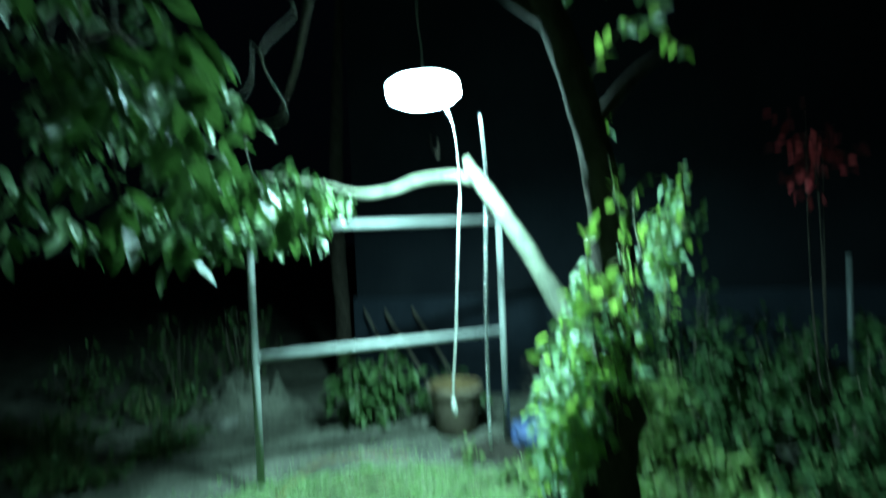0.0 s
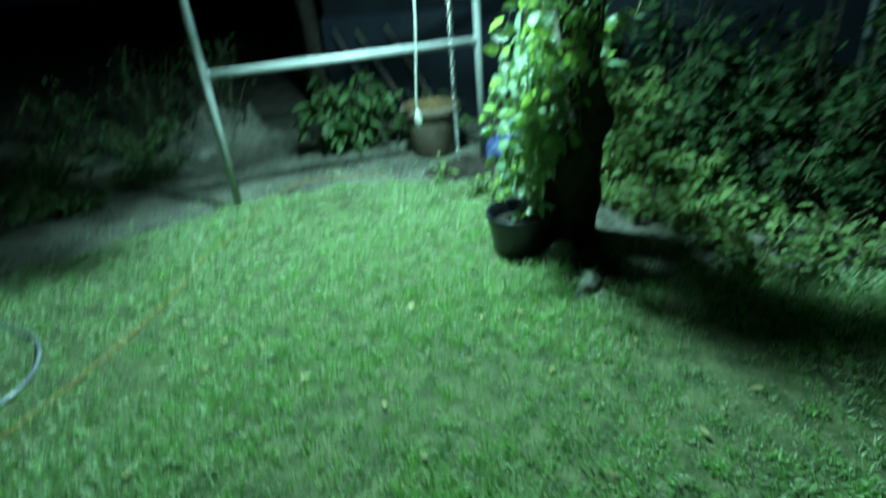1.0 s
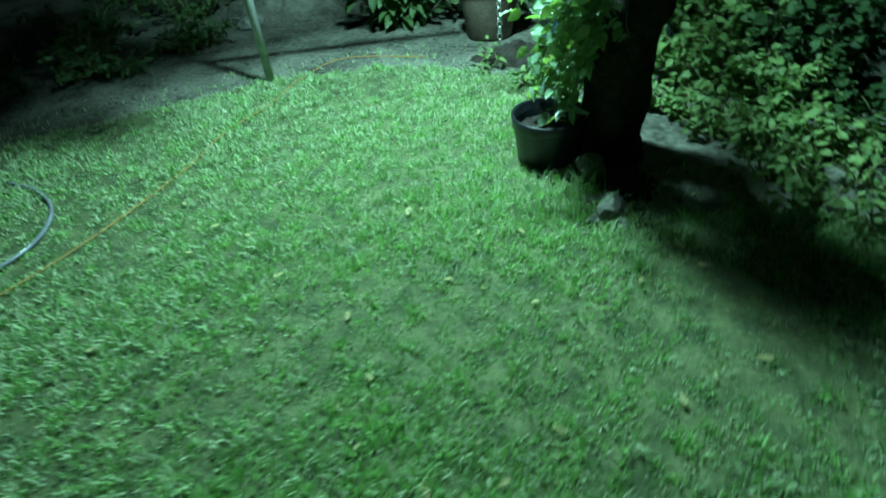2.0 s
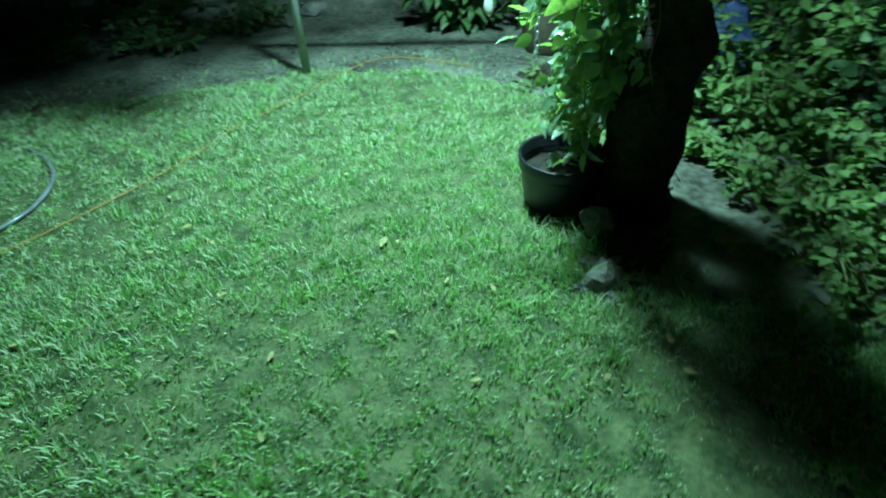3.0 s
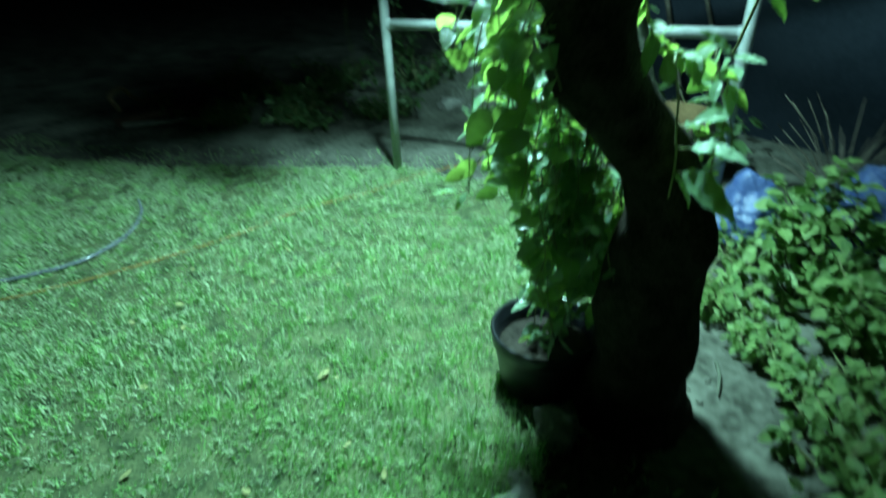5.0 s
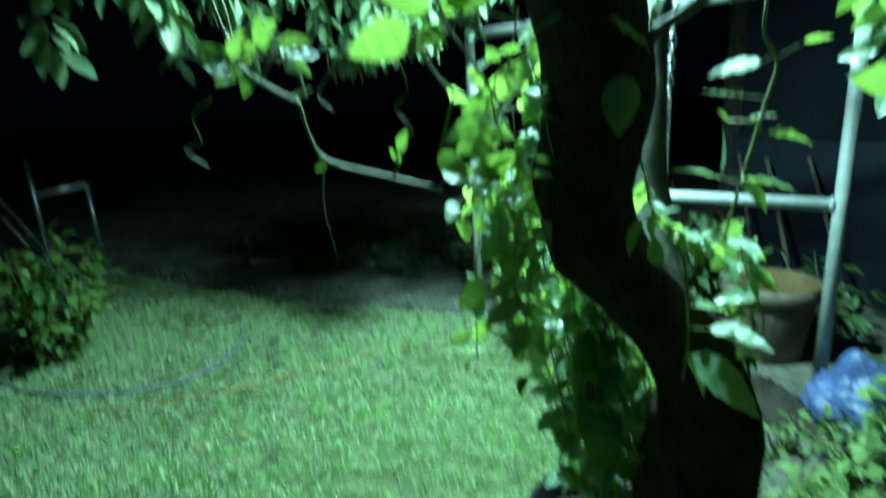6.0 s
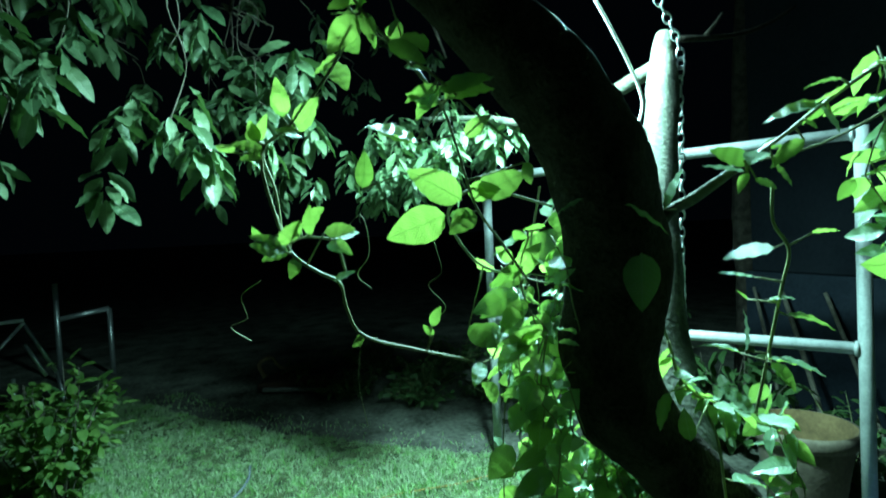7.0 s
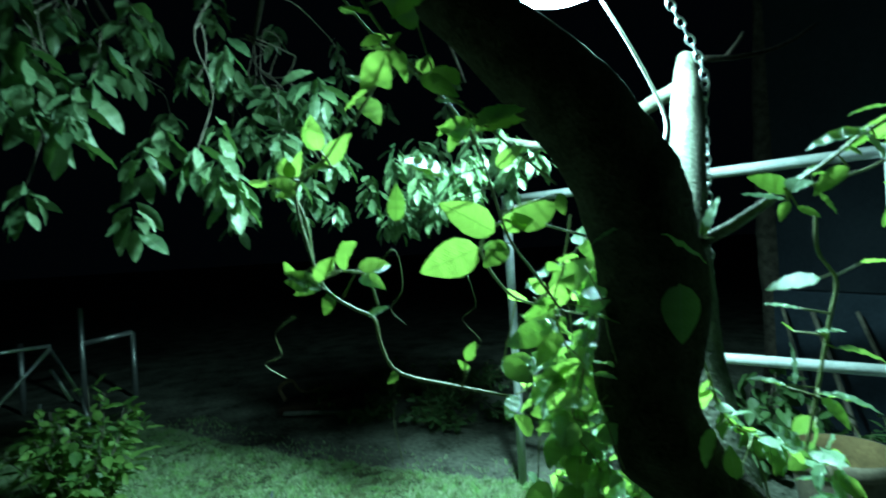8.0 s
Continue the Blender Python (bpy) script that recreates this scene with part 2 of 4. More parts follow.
def many_leaves(name, material, poses, shapes):
    """One mesh of many leaves, written in one go."""
    verts, faces, flat = [], [], []
    for m, k in poses:
        rows = shapes[k]
        base, n = len(verts), len(rows)
        pts = [rows[0][1]] + [q for row in rows[1:-1] for q in row] + [rows[-1][1]]
        verts += [tuple(m @ Vector(q)) for q in pts]
        flat += [(q[0], q[1] + 0.5) for q in pts]
        faces += [(base, base + 2, base + 1), (base, base + 3, base + 2)]
        for i in range(n - 3):
            a = base + 1 + 3 * i
            faces += [(a, a + 1, a + 4, a + 3), (a + 1, a + 2, a + 5, a + 4)]
        a = base + 1 + 3 * (n - 3)
        faces += [(a, a + 1, a + 3), (a + 1, a + 2, a + 3)]
    me = bpy.data.meshes.new(name)
    me.from_pydata(verts, [], faces)
    leaf_uv(me, flat)
    me.materials.append(material)
    me.shade_smooth()
    return me


# ---- ground ----
def ground_height(x, y):
    h = 0.016 * noise.noise(Vector((x * 0.9, y * 0.9, 0))) + 0.011 * noise.noise(Vector((x * 4, y * 4, 3)))
    return h - 0.008


def grid_sheet(name, x0, x1, y0, y1, step, height, material, keep=None):
    bm = bmesh.new()
    nx, ny = int((x1 - x0) / step) + 1, int((y1 - y0) / step) + 1
    v = [[bm.verts.new((x0 + i * step, y0 + j * step, height(x0 + i * step, y0 + j * step))) for j in range(ny)] for i in range(nx)]
    for i in range(nx - 1):
        for j in range(ny - 1):
            if keep is None or keep(x0 + (i + 0.5) * step, y0 + (j + 0.5) * step):
                bm.faces.new((v[i][j], v[i + 1][j], v[i + 1][j + 1], v[i][j + 1]))
    bmesh.ops.delete(bm, geom=[q for q in bm.verts if not q.link_faces], context="VERTS")
    return part(name, bm, material)


def wide_ground(x, y):
    near = max(abs(x), abs(y - 2.5))
    return ground_height(x, y) if near < 7 else -0.008


bm = bmesh.new()
xs = [-400, -60, -20] + [-7 + 0.1 * k for k in range(141)] + [20, 60, 400]
ys = [-400, -60, -20] + [-4.5 + 0.1 * k for k in range(141)] + [20, 60, 400]
grid = [[bm.verts.new((x, y, wide_ground(x, y))) for y in ys] for x in xs]
for i in range(len(xs) - 1):
    for j in range(len(ys) - 1):
        bm.faces.new((grid[i][j], grid[i + 1][j], grid[i + 1][j + 1], grid[i][j + 1]))
tagged(part("ground", bm, SOIL), "trodden pale grey soil of a garden at night", "ground", kind="structure")


def lawn_edge(x):
    """The lawn's far border, as y over x."""
    far = [(-4.0, 1.0), (-2.9, 1.75), (-2.1, 2.35), (-1.75, 2.72), (-1.4, 3.1), (-0.95, 3.6), (-0.5, 3.86), (0.0, 3.93), (0.55, 3.85), (0.8, 3.3), (1.0, 2.8), (1.15, 2.62), (1.45, 2.78), (2.6, 2.9)]
    return float(np.interp(x, [q[0] for q in far], [q[1] for q in far]))


def on_lawn(x, y, slack=0.0):
    return -4 < x < 2.45 + 0.3 * noise.noise(Vector((0, y * 1.5, 2))) and -1.3 + 0.3 * noise.noise(Vector((x * 1.5, 0, 2))) < y < lawn_edge(x) + slack + 0.07 * noise.noise(Vector((x * 3, y * 3, 9)))


tagged(grid_sheet("lawn_soil", -4, 2.6, -1.5, 4.1, 0.05, lambda x, y: ground_height(x, y) + 0.006, LAWN_SOIL, lambda x, y: on_lawn(x, y, -0.03)),
       "mossy soil under the lawn", "lawn soil", kind="structure")

# ---- wall of the outbuilding behind ----
wall = thing("wall_north", "grey plastered wall of an outbuilding with a blue-grey plinth, night dimness put into the colour", "wall", (2.2, 5.65, 0), kind="structure")
bm = bmesh.new()
box(bm, (6.4, 0.24, 3.0), (0, 0, 2.40), 0.006)
part("upper_wall", bm, PLASTER, wall, "grey plaster, coloured near-black for its night dimness", smooth=False)
bm = bmesh.new()
box(bm, (6.46, 0.30, 0.95), (0, 0, 0.42), 0.008)
part("plinth", bm, PLINTH, wall, "blue-grey plinth, coloured near-black for its night dimness", smooth=False)

# ---- pipe frame ----
LEFT, RIGHT = Vector((-0.983, 3.556, 0)), Vector((0.443, 4.335, 0))
LOW, HIGH, R = 0.774, 1.541, 0.024
pipe_frame = thing("pipe_frame", "grey painted steel pipe frame with two crossbars, set in the soil", "frame", LEFT)


def pipe(a, b, r, sides=14):
    bm = bmesh.new()
    bmesh.ops.create_cone(bm, cap_ends=True, segments=sides, radius1=r, radius2=r, depth=(b - a).length,
                          matrix=Matrix.Translation((a + b) / 2) @ (b - a).to_track_quat("Z", "Y").to_matrix().to_4x4())
    return bm


across = RIGHT - LEFT
unit = across.normalized()
up = Vector((0, 0, 1))
for foot in (Vector(), across):
    post = part("post", pipe(foot - up * 0.08, foot + up * (HIGH + R), R), PIPE, pipe_frame)
    for z in (LOW, HIGH):
        inward = unit if foot.length < 0.1 else -unit
        part("weld", pipe(foot + up * z + inward * (R - 0.004), foot + up * z + inward * (R + 0.008), 0.028), PIPE, post)
for z in (LOW, HIGH):
    part("crossbar", pipe(unit * R + up * z, across - unit * R + up * z, 0.0225), PIPE, pipe_frame)

# ---- the hanging lamp ----
lamp = thing("hanging_lamp", "round flat white LED lamp, lit, hanging in the tree", "lamp", LAMP)
lamp.rotation_euler = (radians(-7), radians(-4), 0)
part("housing", lathe([(0.0, 0.05), (0.05, 0.05), (0.06, 0.03), (0.14, 0.014), (0.166, 0.004), (0.184, -0.002), (0.15, -0.004)]), HOUSING, lamp, "white plastic housing")
part("diffuser", lathe([(0.182, -0.002), (0.186, -0.012), (0.176, -0.026), (0.14, -0.038), (0.08, -0.046), (0.0, -0.048)]), GLOW, lamp, "glowing white diffuser")
part("hanger", tube([(0, 0, 0.045, 0.004), (0.01, 0, 0.2, 0.004), (0.0, 0.02, 0.42, 0.004), (0.03, 0.05, 0.8, 0.004)], 12, 6), CORD, lamp, "thin white hanging cord")

# ---- tree: leaning trunk, pale sawn limb, side branch, twigs and crown ----
tree = thing("leaning_tree", "leaning garden tree with dark bark, a pale limb and drooping leaves", "tree", (1.02, 3.12, 0))
T0 = Vector((1.02, 3.12, 0))


def rel(points, origin):
    return [(q[0] - origin[0], q[1] - origin[1], q[2] - origin[2], *q[3:]) for q in points]


TRUNK = [(0.981, 3.137, -0.12, 0.183), (0.965, 3.131, 0.03, 0.145), (0.973, 3.131, 0.15, 0.127), (0.989, 3.104, 0.42, 0.115), (1.01, 3.062, 0.68, 0.084), (0.999, 2.944, 0.84, 0.068),
         (0.981, 2.856, 0.95, 0.077), (0.98, 2.826, 1.04, 0.077), (0.983, 2.843, 1.19, 0.087), (0.989, 2.818, 1.33, 0.083), (0.977, 2.782, 1.43, 0.079), (0.958, 2.718, 1.52, 0.073),
         (0.929, 2.629, 1.61, 0.064), (0.885, 2.50, 1.76, 0.055), (0.80, 2.33, 2.0, 0.048), (0.65, 2.12, 2.30, 0.04), (0.45, 1.95, 2.70, 0.03)]
LIMB = [(0.97, 2.98, 0.82, 0.06), (0.87, 3.04, 0.96, 0.056), (0.77, 3.12, 1.13, 0.05), (0.66, 3.23, 1.33, 0.046), (0.55, 3.345, 1.51, 0.043),
        (0.45, 3.45, 1.66, 0.044), (0.37, 3.53, 1.77, 0.038), (0.33, 3.58, 1.85, 0.03)]
BRANCH = [(0.38, 3.52, 1.74, 0.03), (0.24, 3.60, 1.775, 0.027), (0.035, 3.643, 1.77, 0.026), (-0.09, 3.52, 1.71, 0.022), (-0.23, 3.36, 1.685, 0.02),
          (-0.437, 3.297, 1.745, 0.015), (-0.65, 3.10, 1.78, 0.010)]
SIDE = [(0.997, 2.897, 1.167, 0.013), (1.025, 2.900, 1.265, 0.01), (1.083, 2.915, 1.301, 0.0085), (1.142, 2.937, 1.340, 0.006)]
part("branch", tube(rel(SIDE, T0), 30, 9, 0.12, seed=11), PALE_BARK, tree, "pale slanting side branch")
bm = tube(rel(TRUNK, T0), 110, 26, 0.16)
KNOT = Vector((1.10, 3.05, 0.58)) - T0  # a burl on the trunk's bend
for v in bm.verts:
    near = math.exp(-((v.co - KNOT).length / 0.075) ** 2)
    v.co += Vector((0.9, -0.1, 0.1)) * 0.045 * near
part("trunk", bm, BARK, tree, "dark rough bark")
limb = part("limb", tube(rel(LIMB, T0), 40, 16, 0.14, seed=4), PALE_BARK, tree, "pale sawn-off limb")
part("branch", tube(rel(BRANCH, T0), 40, 10, 0.18, seed=8), PALE_BARK, tree, "pale crooked side branch")
part("branch", tube(rel([(0.89, 2.48, 1.78, 0.03), (1.0, 2.5, 1.92, 0.022), (1.15, 2.62, 2.05, 0.016), (1.3, 2.7, 2.12, 0.008)], T0), 16, 8, 0.15), BARK, tree)
part("branch", tube(rel([(0.115, 3.844, 1.94, 0.012), (0.098, 4.008, 1.962, 0.011), (0.03, 4.267, 2.025, 0.01), (-0.04, 4.521, 2.116, 0.009), (-0.072, 4.73, 2.221, 0.006)], T0), 20, 8, 0.25, seed=15), BARK, tree)
part("branch", tube(rel([(0.095, 3.998, 1.967, 0.009), (0.095, 4.059, 2.026, 0.008), (0.081, 4.108, 2.073, 0.007)], T0), 8, 7, 0.2, seed=17), BARK, tree)
OVERHEAD = [[(0.78, 2.27, 2.06, 0.03), (0.4, 2.2, 2.3, 0.024), (0.0, 2.3, 2.42, 0.02), (-0.4, 2.35, 2.4, 0.014), (-0.8, 2.3, 2.25, 0.008)],
            [(0.63, 2.08, 2.33, 0.03), (0.2, 1.8, 2.5, 0.022), (-0.2, 1.7, 2.52, 0.016), (-0.7, 1.7, 2.4, 0.010), (-1.1, 1.8, 2.2, 0.006)],
            [(0.0, 2.3, 2.42, 0.018), (-0.2, 2.7, 2.4, 0.014), (-0.4, 3.0, 2.25, 0.010), (-0.6, 3.2, 2.05, 0.006)]]
for k, q in enumerate(OVERHEAD):
    part("branch", tube(rel(q, T0), 26, 8, 0.15, seed=k), BARK, tree)

TREE_SHAPES = [leaf_rows(0.21, 0.28, d, 8, 0.4, 1.15) for d in (0.08, 0.22, 0.38)]
TREE_MESHES = [leaf_mesh("leaf", TREE_LEAF, 0.21, 0.28, d, 11, 0.4, 1.15) for d in (0.08, 0.22, 0.38)]
r = random.Random(21)


def crown_floor(x, y):
    """The height of the lowest leaves over the plan."""
    return 1.40 + 0.14 * noise.noise(Vector((x * 2.2, y * 2.2, 5))) + 0.08 * max(0, y - 2.7)


tips = []
# drooping leaf rosettes: dense by the lamp, in loose single tufts further out
while len(tips) < 66:
    x, y = r.gauss(-0.74, 0.24), r.gauss(3.1, 0.20)
    if -1.3 < x < -0.34 and 2.6 < y < 3.6:
        tips.append(Vector((x, y, crown_floor(x, y) + abs(r.gauss(0, 0.14)) + 0.05)))
while len(tips) < 74:
    x, y = r.uniform(-0.95, -0.25), r.uniform(2.1, 2.75)
    tips.append(Vector((x, y, crown_floor(x, y) + 0.12 + r.uniform(0, 1) ** 1.4 * 0.55)))
TUFTS = [(-0.17, 1.77, 1.78), (-0.21, 1.62, 1.53), (-0.38, 1.57, 2.06), (-0.23, 1.85, 1.96), (-0.32, 1.9, 2.14), (-0.22, 1.94, 1.64), (-0.27, 1.89, 1.47), (-0.15, 2.09, 1.63), (-0.09, 2.2, 1.53), (-0.42, 2.07, 2.0), (-0.46, 1.65, 2.18), (-0.34, 1.98, 1.74), (-0.02, 2.16, 1.57), (-0.31, 1.78, 1.89), (-0.72, 2.27, 1.88), (-0.58, 2.38, 1.77), (-0.84, 2.54, 1.93), (-0.91, 2.34, 2.04), (-0.61, 2.59, 1.73), (-1.07, 2.48, 2.12), (-0.84, 2.22, 2.1), (-1.09, 2.73, 2.05)]
TUFT_TIPS = [Vector(q) for q in TUFTS]
tips += TUFT_TIPS
while len(tips) < 114:
    x, y = r.uniform(-1.1, -0.3), r.uniform(1.3, 2.2)
    tips.append(Vector((x, y, 2.02 + 0.12 * max(0, -0.2 - x) + r.uniform(0, 0.6))))
while len(tips) < 130:
    tips.append(Vector((r.uniform(-2.2, -1.2), r.uniform(2.7, 3.9), r.uniform(1.9, 2.65))))
while len(tips) < 140:
    tips.append(Vector((r.uniform(-2.3, -1.2), r.uniform(1.7, 2.6), r.uniform(1.9, 2.6))))
for k in range(18):
    tips.append(Vector((r.uniform(-1.35, -0.75), r.uniform(2.1, 2.75), r.uniform(1.5, 2.05))))
for k in range(8):
    tips.append(Vector((r.uniform(-0.32, -0.02), r.uniform(1.48, 1.75), r.uniform(1.66, 1.98))))
for q in ((-0.42, 3.33, 1.74), (-0.38, 3.28, 1.70), (-0.46, 3.30, 1.78), (-0.30, 3.36, 1.68), (-0.52, 3.22, 1.72), (-0.34, 3.30, 1.62)):
    tips.append(Vector(q))
poses = []
for p in tips:
    size, count, turn = (r.uniform(0.078, 0.105) if p.x < -0.2 and p.y > 2.6 else r.uniform(0.098, 0.125)), r.randint(9, 13), r.uniform(0, 6.3)
    for k in range(count):
        a = turn + k * 2.4 + r.gauss(0, 0.25)
        out = Vector((math.cos(a), math.sin(a), -r.uniform(0.15, 1.5)))
        at = p + Vector((0, 0, -0.05 + 0.10 * k / count)) + out.normalized() * 0.012
        poses.append((place_leaf(at, out, size * r.uniform(0.7, 1.15), (out.x * 0.8, out.y * 0.8, 1.0), r.gauss(0, 22)), r.randrange(3)))
shift = Matrix.Translation(-T0)
order = sorted(range(len(poses)), key=lambda k: (poses[k][0].translation - Vector((-0.1, 2.2, 1.4))).length)
for k in order[:290]:
    m, shape = poses[k]
    part("leaf", TREE_MESHES[shape], None, tree, at=shift @ m)
rest = [(shift @ poses[k][0], poses[k][1]) for k in order[290:]]
tagged(part("foliage", many_leaves("foliage", TREE_LEAF, rest, TREE_SHAPES), None, tree), "drooping narrow green leaves", kind="stuff")
# twigs from the overhead limbs down to the rosettes
bm = bmesh.new()
anchors = [Vector(q[:3]) for line in OVERHEAD + [BRANCH] for q in glide(line, 14)[3:]]
for k, p in enumerate(tips):
    tuft = p in TUFT_TIPS
    if (tuft and k % 3) or (not tuft and (k % 5 or (p - LAMP).length < 0.85)):
        continue
    a = min(anchors, key=lambda q: (q - p).length + (1.0 if q.z < p.z else 0))
    if not tuft and min((a.lerp(p, f) - LAMP).length for f in (0, 0.25, 0.5, 0.75)) < 1.05:
        continue
    wide = 0.07 if tuft else 0.05
    q = [a.lerp(p, f) + ball_way(r) * wide + Vector((0, 0, 0.05)) for f in (0.15, 0.3, 0.45, 0.6, 0.75, 0.9)]
    thick = 0.8 if tuft else 0.7
    line = [(*a, 0.0046 * thick)] + [(*v, (0.0042 - 0.0003 * j) * thick) for j, v in enumerate(q)] + [(*p, 0.002)]
    tube(rel(line, T0), 30, 5, 0.25, bm=bm, seed=k)
    if tuft:  # a bare side twig
        v = q[3]
        tube(rel([(*v, 0.003), (*(v + ball_way(r) * 0.05), 0.0026), (*(v + ball_way(r) * 0.06 + Vector((0, 0, -0.09))), 0.0022), (*(v + ball_way(r) * 0.08 + Vector((0, 0, -0.17))), 0.0014)], T0), 12, 5, bm=bm)
tagged(part("twigwork", bm, TWIG, tree), "thin crooked brown twigs", kind="stuff")

# ---- the climbing vine on the trunk ----
VINE0 = Vector((0.78, 3.0, 0.2))
vine = thing("climbing_vine", "climbing vine with bright oval leaves hanging from the trunk", "vine", VINE0)
VINE_MESHES = [leaf_mesh("leaf", VINE_LEAF, w, f, d) for w, f, d in ((0.30, 0.18, 0.08), (0.27, 0.3, 0.22), (0.33, 0.12, 0.0))]
VINE_SHAPES = [leaf_rows(w, f, d, 8) for w, f, d in ((0.30, 0.18, 0.08), (0.27, 0.3, 0.22), (0.33, 0.12, 0.0))]
near_poses, mass_poses = [], []
r = random.Random(5)


def shoot(line, leaves, look_way=(0.75, -0.3, 0.55)):
    """A free shoot: its stem, and broad leaves from base to tip on stalks."""
    stem = part("stem", tube(rel([(*q, 0.0022) for q in line], VINE0), 40, 6), STEM, vine)
    for q in leaves:
        a, b = Vector(q[:3]), Vector(q[3:])
        face = Vector(look_way) + ball_way(r) * 0.35
        part("leaf", VINE_MESHES[r.randrange(3)], None, stem, at=Matrix.Translation(-VINE0) @ place_leaf(a, b - a, (b - a).length, face, r.gauss(0, 12)))
        foot = min((Vector(p[:3]) for p in glide(line, 40)), key=lambda p: (p - a).length)
        if (foot - a).length > 0.004:
            part("leaf_stalk", tube(rel([(*foot, 0.0016), (*((foot + a) / 2), 0.0014), (*a, 0.0012)], VINE0), 4, 5), STEM, stem)


shoot([(0.993, 2.672, 1.376), (0.987, 2.600, 1.436), (0.992, 2.539, 1.482), (1.002, 2.463, 1.531), (1.025, 2.413, 1.572), (1.052, 2.380, 1.601)],
      [(0.983, 2.506, 1.396, 0.975, 2.438, 1.417), (0.998, 2.535, 1.468, 0.988, 2.489, 1.454), (0.989, 2.543, 1.465, 1.035, 2.605, 1.481), (1.018, 2.421, 1.549, 1.004, 2.384, 1.501), (1.012, 2.430, 1.556, 1.013, 2.444, 1.519), (1.009, 2.464, 1.521, 1.029, 2.512, 1.493), (1.012, 2.464, 1.528, 1.032, 2.474, 1.545), (1.031, 2.411, 1.562, 1.031, 2.382, 1.550), (1.020, 2.421, 1.556, 1.039, 2.432, 1.568), (1.047, 2.394, 1.583, 1.052, 2.356, 1.586), (1.114, 2.447, 1.595, 1.095, 2.406, 1.557), (0.975, 2.517, 1.446, 1.000, 2.541, 1.468), (0.974, 2.585, 1.405, 1.004, 2.613, 1.432)])
shoot([(1.005, 2.424, 1.544), (0.997, 2.384, 1.477), (0.994, 2.333, 1.411), (0.996, 2.296, 1.374), (0.982, 2.310, 1.295), (0.985, 2.328, 1.246), (0.992, 2.362, 1.219), (0.998, 2.385, 1.205), (0.999, 2.392, 1.171), (1.006, 2.411, 1.133), (1.012, 2.482, 1.107), (1.009, 2.566, 1.080)],
      [(1.006, 2.327, 1.423, 1.025, 2.316, 1.463), (0.996, 2.340, 1.411, 1.016, 2.362, 1.446), (1.004, 2.342, 1.401, 1.011, 2.313, 1.402), (1.008, 2.292, 1.387, 1.021, 2.283, 1.411), (0.998, 2.296, 1.390, 1.013, 2.300, 1.421), (1.006, 2.296, 1.370, 1.013, 2.270, 1.366), (0.997, 2.299, 1.378, 1.005, 2.262, 1.386), (0.987, 2.352, 1.270, 0.997, 2.347, 1.307), (0.991, 2.370, 1.273, 1.008, 2.408, 1.275), (0.993, 2.313, 1.259, 1.005, 2.335, 1.289), (0.993, 2.309, 1.252, 1.000, 2.275, 1.261), (0.994, 2.320, 1.249, 0.999, 2.279, 1.277), (0.986, 2.335, 1.242, 0.997, 2.322, 1.215), (0.996, 2.376, 1.209, 1.011, 2.404, 1.220), (1.006, 2.411, 1.133, 1.015, 2.393, 1.122), (1.012, 2.505, 1.137, 1.022, 2.515, 1.164), (1.015, 2.506, 1.126, 1.017, 2.491, 1.140)])
shoot([(0.959, 2.738, 1.298), (0.977, 2.653, 1.318), (0.990, 2.591, 1.328), (0.990, 2.545, 1.289), (0.971, 2.593, 1.220), (0.961, 2.654, 1.193)],
      [(1.008, 2.560, 1.309, 0.993, 2.487, 1.355), (1.008, 2.535, 1.288, 0.990, 2.453, 1.259), (0.991, 2.548, 1.288, 1.017, 2.578, 1.289), (0.983, 2.654, 1.195, 1.007, 2.686, 1.242), (0.985, 2.580, 1.321, 1.016, 2.619, 1.323), (0.988, 2.646, 1.217, 0.984, 2.621, 1.239), (0.989, 2.663, 1.190, 0.974, 2.613, 1.185), (0.989, 2.655, 1.166, 0.968, 2.585, 1.143), (0.981, 2.722, 1.175, 1.003, 2.743, 1.202), (0.996, 2.567, 1.127, 1.029, 2.596, 1.098), (0.989, 2.638, 1.117, 1.018, 2.651, 1.080)])
shoot([(1.025, 2.900, 1.265), (1.083, 2.915, 1.301), (1.142, 2.937, 1.340), (1.192, 2.948, 1.368), (1.245, 2.955, 1.401), (1.285, 2.964, 1.425)],
      [(1.158, 2.926, 1.328, 1.124, 2.882, 1.341), (1.160, 2.928, 1.326, 1.156, 2.911, 1.301), (1.152, 2.945, 1.342, 1.118, 2.903, 1.365), (1.221, 2.957, 1.362, 1.193, 2.926, 1.334), (1.191, 2.937, 1.338, 1.213, 2.943, 1.303), (1.252, 2.949, 1.400, 1.205, 2.903, 1.398), (1.229, 2.947, 1.386, 1.245, 2.948, 1.373), (1.276, 2.947, 1.424, 1.249, 2.918, 1.427), (1.180, 2.964, 1.370, 1.168, 2.943, 1.364), (1.167, 2.934, 1.318, 1.193, 2.941, 1.301), (1.064, 2.869, 1.283, 1.092, 2.879, 1.342), (1.258, 2.954, 1.387, 1.287, 2.958, 1.402)], (0.3, -0.1, 0.9))
